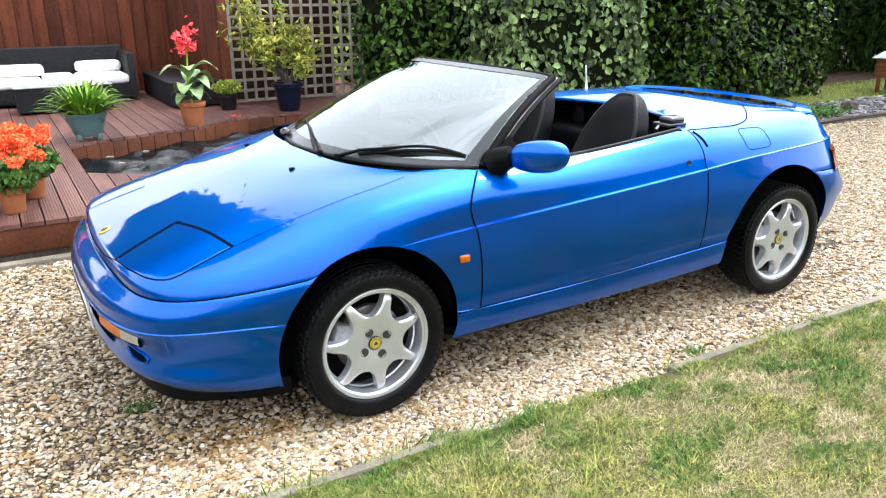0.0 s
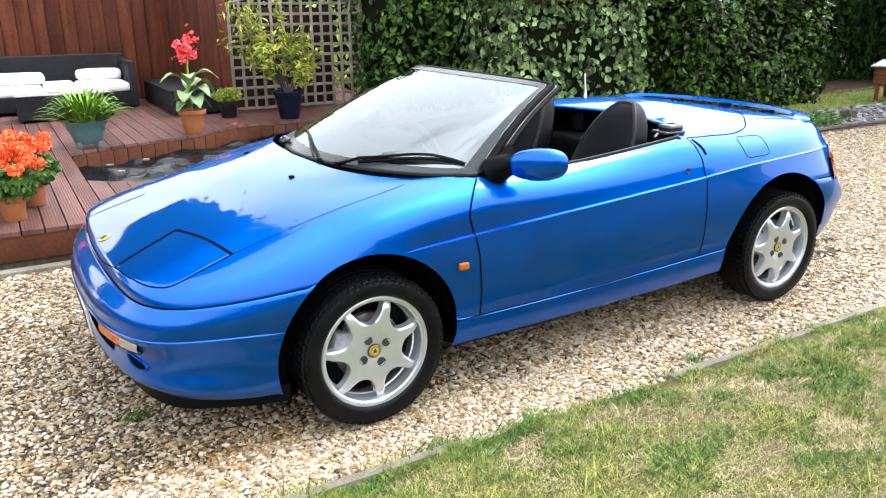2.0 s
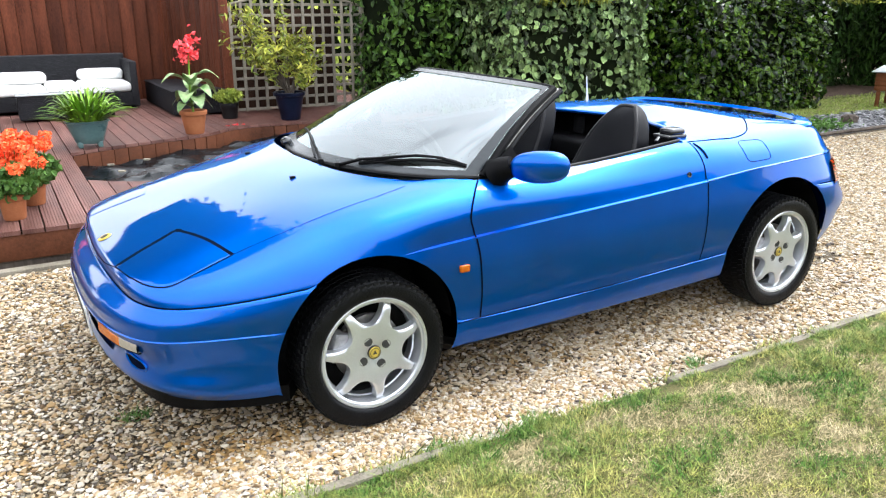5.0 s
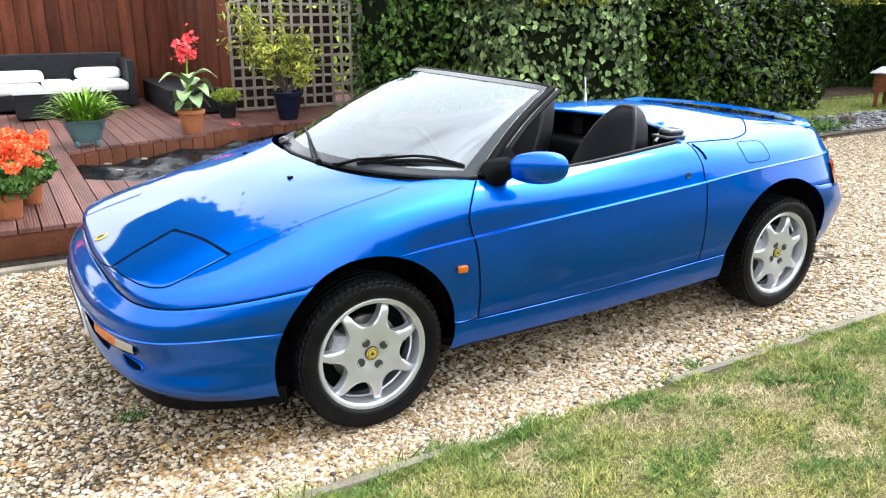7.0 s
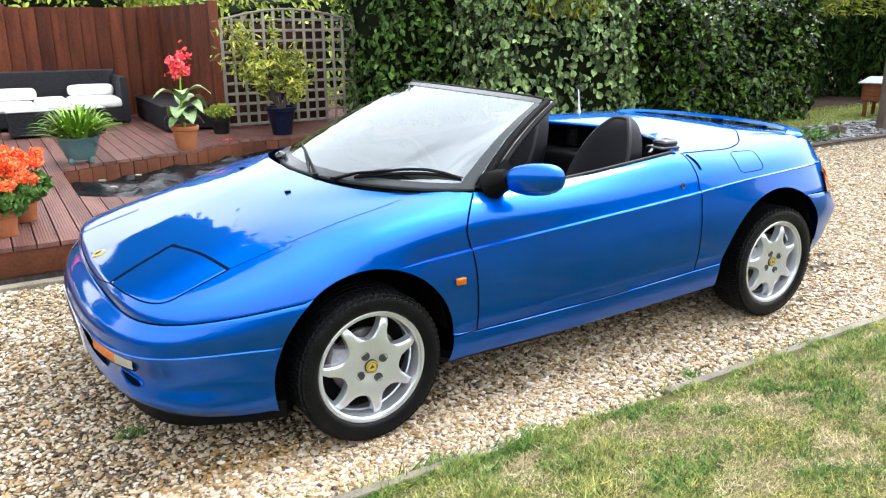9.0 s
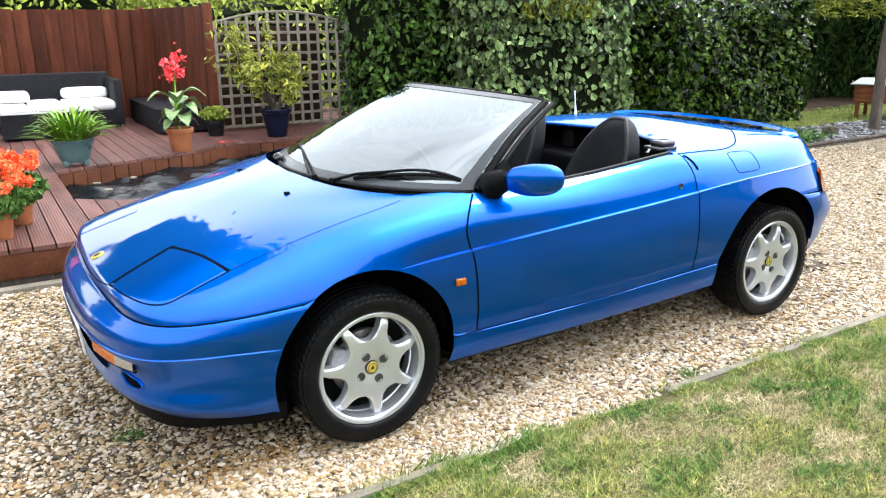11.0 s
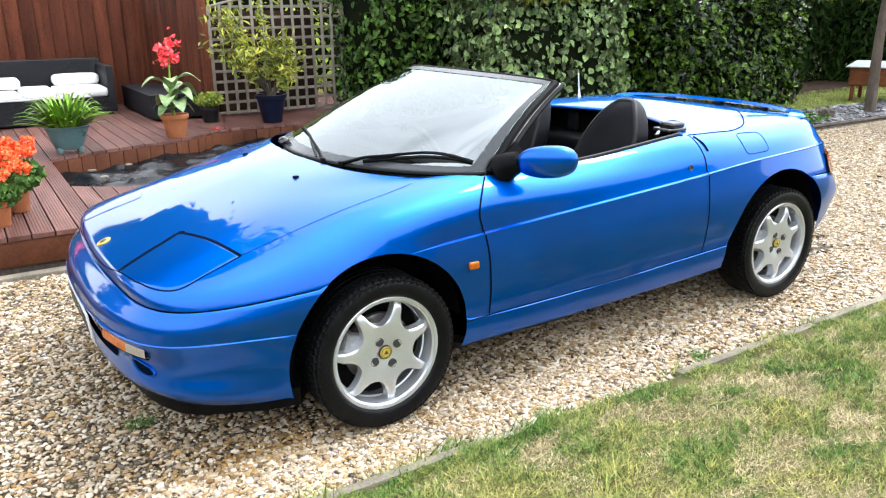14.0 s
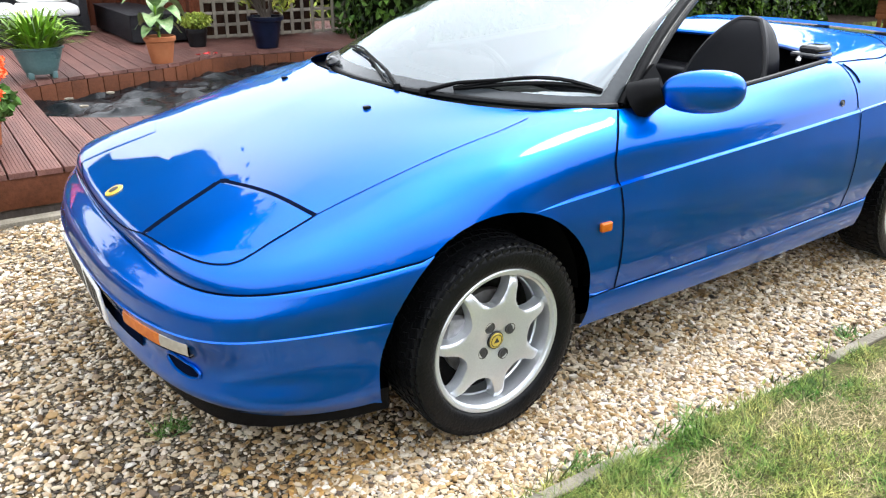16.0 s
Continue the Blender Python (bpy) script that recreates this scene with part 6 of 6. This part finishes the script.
for i in range(190):
    a, r = rng.uniform(0, 6.283), rng.uniform(0, .14)
    low = rng.uniform(0, 1) ** .8
    strap(bm, (r * math.cos(a) * 1.05, r * math.sin(a) * .8, .21), a + rng.normal(0, .4), .20 + .36 * low + rng.uniform(-.04, .04), rng.uniform(.013, .021), .32 - .22 * low + rng.uniform(-.03, .03), rng.uniform(1.4, 2.3))
part("strap_leaf", bm, LEAF_STRAP, planter)["kind"] = "stuff"

# canna in a terracotta pot
canna = pot("canna", "red-flowered broad-leaved plant in a terracotta pot", (.43, -5.03, DECK_Z), .128, .088, .235, TERRA, "potted plant")
bm = bmesh.new()
tube(bm, [(0, 0, .2), (.01, 0, .5), (0, .01, .72), (-.01, 0, .90)], [.014, .012, .009, .006], 8)
part("stem", bm, LEAF_STRAP, canna)


def broad_leaf(bm, base, direction, length, width, rise, drop):
    d = Vector((math.cos(direction), math.sin(direction), 0))
    side = Vector((-d.y, d.x, 0))
    rows = []
    for i in range(10):
        u = i / 9
        c = Vector(base) + d * length * u + Vector((0, 0, rise * math.sin(u * 2.0) - drop * u * u))
        w = width * math.sin(math.pi * min(1, .04 + u * .96)) ** .75
        rows.append([c + side * w * k + Vector((0, 0, abs(k) * w * .30 + .006 * math.sin(9 * u + 3 * k))) for k in (-1, -.5, 0, .5, 1)])
    sheet(bm, rows)


for k, (a, z, ln, w, rise, drop) in enumerate(((10, .62, .27, .045, .16, .10), (165, .66, .26, .05, .14, .10), (200, .58, .27, .06, .16, .22), (250, .56, .20, .07, .14, .10),
                                            (60, .50, .22, .07, .10, .12), (100, .46, .20, .075, .12, .16), (300, .48, .20, .07, .12, .14), (340, .44, .18, .06, .10, .10), (180, .42, .18, .065, .10, .12), (80, .62, .20, .06, .14, .04), (130, .54, .22, .07, .12, .14), (30, .40, .18, .06, .08, .10))):
    bm = bmesh.new()
    broad_leaf(bm, (0, 0, z - .14), radians(a), ln * 1.1, w * 1.25, rise, drop)
    part("leaf", bm, LEAF_CANNA, canna, "broad pale-veined leaf")
hd = rng.normal(0, 1, (150, 3)) * [.045, .045, .065] + [-.005, 0, .83]
hd = hd[np.linalg.norm((hd - [-.005, 0, .83]) / [.11, .11, .17], axis=1) < 1]
hd[:45] += [-.035, .0, .10]
hd[45:80] += [.055, 0, -.02]
leaves("flower_head", hd, rng.normal(0, 1, hd.shape), .050, .040, FLOWER_RED, canna, "coral red blooms", .1)

# small black pot with a yellow-green shrub
small = pot("small_shrub", "low yellow-green shrub in a black plastic pot", (-.19, -5.97, DECK_Z), .105, .08, .18, POT_BLACK, "potted plant", .004)
c = rng.normal(0, 1, (900, 3))
c = c / np.linalg.norm(c, axis=1)[:, None] * rng.uniform(.5, 1, (900, 1)) * [.175, .15, .085] + [0, 0, .255]
leaves("foliage", c, c - [0, 0, .15], .035, .020, LEAF_LIGHT, small)
# navy pot with a tall shrub
navy = pot("tall_shrub", "airy yellow-green shrub in a navy glazed pot", (-.77, -5.52, DECK_Z), .165, .105, .315, NAVY, "potted plant", .02)
bm = bmesh.new()
tips = []
for i in range(26):
    a, sp = rng.uniform(0, 6.283), rng.uniform(.20, .80)
    h = rng.uniform(.55, 1.28)
    pts = [(rng.normal(0, .02), rng.normal(0, .02), .27)]
    for u in (.35, .7, 1.0):
        pts.append((math.cos(a) * sp * u ** 1.3 + rng.normal(0, .02), math.sin(a) * sp * .6 * u ** 1.3 + rng.normal(0, .02), .27 + (h - .27) * u))
    tube(bm, spline(pts, 3), list(np.linspace(.010, .003, 10)), 5)
    for q in spline(pts, 6)[9:]:
        tips.append(q)
part("stem", bm, BARK, navy)["kind"] = "stuff"
tips = np.array(tips)
c = tips[rng.integers(0, len(tips), 1500)] + rng.normal(0, .045, (1500, 3))
leaves("foliage", c, rng.normal(0, 1, c.shape) + [0, .3, .6], .085, .024, LEAF_SHRUB, navy, droop=.1)


def geranium(at, r, h, spread_, seed):
    g = pot("geranium", "orange-red geranium crowding a terracotta pot on the deck edge", at, r, r * .76, h, TERRA, "potted plant")
    g["group"] = "geraniums on the deck"
    c = rng.normal(0, 1, (720, 3))
    c = c / np.linalg.norm(c, axis=1)[:, None] * rng.uniform(.4, 1, (720, 1)) * [spread_, spread_, .11] + [0, 0, h + .07]
    leaves("foliage", c, c - [0, 0, h - .05], .044, .042, LEAF_GER, g, droop=.1, round_=.7)
    for i in range(19):
        a, q = rng.uniform(0, 6.283), spread_ * math.sqrt(rng.uniform(0, 1)) * 1.05
        z = h + .17 + rng.uniform(-.03, .17) * (1 - .5 * q / spread_)
        cc = Vector((q * math.cos(a), q * math.sin(a), z))
        bm = bmesh.new()
        tube(bm, [(cc.x * .4, cc.y * .4, h), (cc.x * .8, cc.y * .8, (z + h) / 2), cc], .0025, 5)
        part("stalk", bm, LEAF_GER, g)
        p = rng.normal(0, 1, (60, 3))
        p = p / np.linalg.norm(p, axis=1)[:, None] * .040 * [1.1, 1.1, .8] * rng.uniform(.7, 1.05, (60, 1)) + np.array(cc)
        leaves("flower_head", p, p - np.array(cc), .024, .021, FLOWER_ORANGE, g, "orange-red flower head", .1, kind="")


petals = thing("fallen_petals", "red petals dropped on the deck boards", "petals", (-.08, -5.35, DECK_Z + .006))
c = rng.normal(0, 1, (14, 3)) * [.05, .035, .002]
leaves("petal", c, np.tile([0, 0, 1.0], (14, 1)), .030, .024, FLOWER_RED, petals, droop=0)

geranium((2.18, -2.14, DECK_Z), .078, .165, .17, 1)
geranium((2.055, -2.50, DECK_Z), .085, .165, .19, 2)
geranium((2.33, -2.42, DECK_Z), .085, .165, .19, 3)


# ---- hedges ----
def hedge(name, label, blocks, mat, size, count, category="hedge", droop=.6, core=.82, layer=.2, up=.35):
    h = thing(name, label, category)
    bm = bmesh.new()
    cs, ns = [], []
    for i, (lo, hi) in enumerate(blocks):
        lo_, hi_ = np.array(lo, float), np.array(hi, float)
        mid_ = (lo_ + hi_) / 2
        half = (hi_ - lo_) / 2
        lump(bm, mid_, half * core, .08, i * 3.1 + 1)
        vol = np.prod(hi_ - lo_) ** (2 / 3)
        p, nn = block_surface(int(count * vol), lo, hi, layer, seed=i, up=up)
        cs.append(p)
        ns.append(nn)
    # solid dark filler painting the shade behind the outer leaves
    part("dark_shade_core", bm, CORE, h)
    leaves("foliage", np.concatenate(cs), np.concatenate(ns), size[0], size[1], mat, h, droop=droop)
    return h


hedge("hedge", "dense dark green hedge beside the trellis", [((-3.05, -6.5, 0), (-1.95, -5.2, 2.55)), ((-3.3, -6.3, 0), (-2.5, -5.0, 2.5))], LEAF_HEDGE, (.092, .052), 2000)
ivy = hedge("ivy_bush", "tall bush covered with large pale-edged ivy leaves", [((-4.86, -5.0, 0), (-2.82, -4.05, 1.75)), ((-4.80, -5.2, 1.2), (-2.85, -4.1, 2.6))], LEAF_IVY, (.088, .068), 2500, "bush", .8, layer=.26)
leaves("golden_top", block_surface(2600, (-4.25, -4.75, 1.5), (-3.15, -3.98, 2.3), .15)[0], np.tile([0, .5, -.2], (2600, 1)), .13, .014, LEAF_GOLD, ivy, "golden drooping sprays", 2.5)
laurel = hedge("laurel_hedge", "clipped glossy laurel hedge by the drive", [((-8.42, -5.6, 0), (-5.75, -4.1, 1.70)), ((-5.95, -5.9, 0), (-5.0, -4.65, 1.80))], LEAF_LAUREL, (.106, .060), 3300, droop=.30, layer=.24, up=.75)
far = hedge("boundary_hedge", "tall dark clipped conifer hedge at the boundary", [((-12.5, -7.2, 0), (-8.2, -6.0, 1.85)), ((-15.5, -6.2, 0), (-12.2, -4.6, 1.95)), ((-18, -5, 0), (-15, -2, 2.1))], LEAF_CONIFER, (.15, .05), 1500, droop=.9, layer=.2)
back = hedge("shrubbery", "light green shrubs behind the fence and trellis", [((-5, -11.5, 0), (-.2, -9.4, 2.0)), ((-.6, -13, .5), (3.5, -10.8, 2.3)), ((3, -13, .5), (7.5, -10.6, 2.2))], LEAF_LIGHT, (.12, .055), 620, "shrub", .5, layer=.4)


def tree(name, label, at, trunk, crown, size, n, mat, leaf=(.10, .055), lean=(0, 0)):
    t = thing(name, label, "tree", at)
    bm = bmesh.new()
    top = Vector((lean[0], lean[1], crown))
    line = spline([(0, 0, -.05), (.03, 0, crown * .4), (top.x * .6 - .03, top.y * .6, crown * .75), (top.x, top.y, crown + size[2] * .5)], 5)
    tube(bm, line, list(np.linspace(trunk, trunk * .35, len(line))), 12)
    part("trunk", bm, BARK, t)
    bm = bmesh.new()
    ends = []
    for i in range(16):
        a = i * 2.4 + rng.uniform(-.3, .3)
        z0 = crown * rng.uniform(.70, 1.1)
        e = Vector((top.x + math.cos(a) * size[0] * rng.uniform(.5, .95), top.y + math.sin(a) * size[1] * rng.uniform(.5, .95), crown + size[2] * rng.uniform(-.5, .8)))
        s0 = Vector((top.x * .8, top.y * .8, z0))
        pts = [s0, s0.lerp(e, .5) + Vector((0, 0, .25)), e]
        tube(bm, spline([tuple(p) for p in pts], 4), list(np.linspace(trunk * .35, trunk * .06, 9)), 6)
        ends += [s0.lerp(e, .6), s0.lerp(e, .85), e]
    part("limb", bm, BARK, t)
    ends = np.array([tuple(e) for e in ends])
    per = n // len(ends)
    c = np.repeat(ends, per, 0) + rng.normal(0, 1, (per * len(ends), 3)) * np.array(size) * .14
    leaves("crown", c, rng.normal(0, 1, c.shape) + [0, 0, .7], leaf[0], leaf[1], mat, t)
    return t


young = tree("tree", "young slender tree with a grey-brown trunk by the slate border", (-8.22, -2.82, 0), .075, 2.6, (1.3, 1.3, .9), 2600, LEAF_LAUREL, (.14, .06))
tall = tree("tree", "tall full tree standing behind the fence", (4.3, -12.0, 0), .30, 9.6, (3.0, 2.0, 6.0), 22000, LEAF_DARK, (.24, .15), (-.1, .8))
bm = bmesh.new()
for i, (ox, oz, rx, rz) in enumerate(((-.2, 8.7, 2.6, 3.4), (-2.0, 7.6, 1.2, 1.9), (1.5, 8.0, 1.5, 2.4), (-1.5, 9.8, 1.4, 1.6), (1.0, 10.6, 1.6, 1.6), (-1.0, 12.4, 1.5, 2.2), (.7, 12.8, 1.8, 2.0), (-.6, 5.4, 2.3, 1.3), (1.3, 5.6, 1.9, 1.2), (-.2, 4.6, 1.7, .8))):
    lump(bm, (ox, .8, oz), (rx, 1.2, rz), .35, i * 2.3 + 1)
part("inner_crown", bm, CORE, tall, "dark solid that paints the shade inside the crown")
low_c = rng.normal(0, 1, (5000, 3))
low_c = low_c / np.linalg.norm(low_c, axis=1)[:, None] * rng.uniform(.80, 1.06, (5000, 1)) * [2.8, 1.4, 1.8] + [-.2, .8, 5.6]
leaves("low_spray", low_c, rng.normal(0, 1, low_c.shape), .15, .10, LEAF_DARK, tall)
belt = hedge("tree_belt", "dark belt of garden trees beyond the hedges", [((-24, -15, 0), (-14, -11, 4.2)), ((-15, -14.5, 0), (-7, -12, 3.6)), ((-8, -15, 0), (0, -13, 3.0)), ((-26, -11, 0), (-21, 3, 4.4))], LEAF_LAUREL, (.30, .16), 260, "trees", .4, layer=.7)
# lighter leaf layer paints the sun on the boundary hedge's top
leaves("sunlit_top", block_surface(5200, (-15.5, -7.2, 1.5), (-8.2, -4.6, 2.0), .1)[0], np.tile([0, .3, 1.0], (5200, 1)), .16, .03, LEAF_GOLD, far, "yellow-green leaves that paint sunlight along the hedge top", .2)
tree("tree", "small light green tree beyond the boundary hedge", (-15.0, -9.5, 0), .16, 2.6, (3.0, 2.0, 1.2), 5000, LEAF_LAUREL, (.20, .11))

# ---- unseen hedge added behind and beside the camera to block low sky ----
hedge("unseen_block_hedge", "unseen dark hedge added beyond the lawn to block low sky", [((-11, 8.2, 0), (-5, 9.8, 2.3)), ((-5.4, 8.6, 0), (-1, 10.2, 2.6)), ((-1.4, 8.4, 0), (4, 9.8, 2.3)), ((3.6, 8.6, 0), (9.4, 10.2, 2.7)), ((9.0, 3, 0), (10.6, 9.4, 2.5)), ((9.2, -3, 0), (10.6, 3.2, 2.3)), ((9, -12, 0), (10.2, -2.6, 2.2))], LEAF_DARK, (.26, .13), 110, layer=.5)

# unseen tree, added so that the car's nose mirrors something dark
tree("tree", "unseen bushy dark green tree added at the garden's corner to darken the car's reflections", (8.0, -9.6, 0), .14, 3.2, (2.3, 2.0, 2.6), 5000, LEAF_DARK, (.20, .12))

# ---- slate border, far lawn, hutch ----
bm = bmesh.new()
gx, gy = np.linspace(-24, -6.3, 40), np.linspace(-5.4, -3.45, 12)
sheet(bm, [[(x, y + .12 * math.sin(x * .8), .008 + .012 * noise.noise(Vector((x, y * 2, 3)))) for x in gx] for y in gy])
far_lawn = tagged(mesh_ob("far_lawn", bm, SOIL_GRASS), "green lawn strip beyond the slate border", "lawn", kind="structure")
blades("grass", 22000, (-13.5, -6.4), (-4.9, -3.42), .026, FAR_GRASS, far_lawn, z=.01)
border = thing("slate_border", "strip of grey slate chippings edging the drive", "border", kind="structure")
bm = bmesh.new()
box(bm, (-16, -3.60, -.05), (-4.6, -2.50, -.004), .01)
part("slate_bed", bm, SLATE, border)
pebbles("slate_chip", 10500, (-10.5, -4.6), (-3.52, -2.50), .026, SLATE, border, z=-.004, flat=.28, coarse=True)
bm = bmesh.new()
tube(bm, [(x, -2.47 + .03 * math.sin(x * 1.1), .01) for x in np.linspace(-4.6, -14, 40)], .022, 6)
part("edging_log", bm, BARK, border)
bm = bmesh.new()
lump(bm, (-7.35, -2.9, .05), (.085, .075, .07), .25, 3)
tagged(mesh_ob("stone", bm, BARK), "single dark stone on the slate border", "stone")
weeds = thing("border_plant", "low green weeds in the slate border", "plant")
c = rng.normal(0, 1, (420, 3)) * [.22, .12, .04] + [-6.5, -2.75, .06]
leaves("foliage", c, rng.normal(0, 1, c.shape) + [0, 0, 1], .05, .03, LEAF_GER, weeds)
bm = bmesh.new()
box(bm, (-18, -6.2, -.03), (-8.0, -4.75, .016), .01)
tagged(mesh_ob("mulch_bed", bm, MULCH), "bare brown soil under the boundary hedge", "soil", kind="structure")

hutch = thing("hen_house", "small orange-stained timber hen house on legs", "hen house", (-9.75, -3.30, 0), -70)
hutch.scale = (.88, .88, .80)
for x, y in ((-.02, .3), (-.02, -.42), (.75, .3), (.75, -.42), (-.65, .3), (-.65, -.42)):
    bm = bmesh.new()
    box(bm, (-(x + .03), y - .03, 0), (-(x - .03), y + .03, .36), .004)
    part("leg", bm, HUTCH_M, hutch)
for i in range(4):
    bm = bmesh.new()
    box(bm, (-.02, .33, .32 + i * .085), (.72, .35, .32 + i * .085 + .08), .004)
    part("nest_board", bm, HUTCH_M, hutch)
bm = bmesh.new()
box(bm, (-.02, -.42, .31), (.70, .33, .66), .004)
part("nest_box", bm, HUTCH_M, hutch)
bm = bmesh.new()
box(bm, (-.03, -.46, 0), (.78, .42, .02), .003, pose(0, 0, .675, -4, 0, 0))
part("nest_roof", bm, FELT, hutch, "pale grey felt lid")
bm = bmesh.new()
box(bm, (-.80, -.45, .31), (-.0, .33, 1.02), .005)
part("house_body", bm, HUTCH_M, hutch)
door = bmesh.new()
box(door, (-.70, .33, .36), (-.30, .352, .98), .004)
dpart = part("door", door, HUTCH_M, hutch)
bm = bmesh.new()
box(bm, (-.63, .353, .66), (-.37, .362, .92), .003)
win = part("window", bm, GLOSS_BLACK, dpart, "small dark four-pane window")
for lo, hi in (((-.63, .363, .785), (-.37, .372, .80)), ((-.508, .363, .66), (-.492, .372, .92))):
    bm = bmesh.new()
    box(bm, lo, hi, .002)
    part("glazing_bar", bm, PLATE_WHITE, dpart)
bm = bmesh.new()
box(bm, (-.88, -.52, 0), (.06, .46, .03), .004, pose(0, 0, 1.04, 3, 0, 0))
part("roof", bm, FELT, hutch)
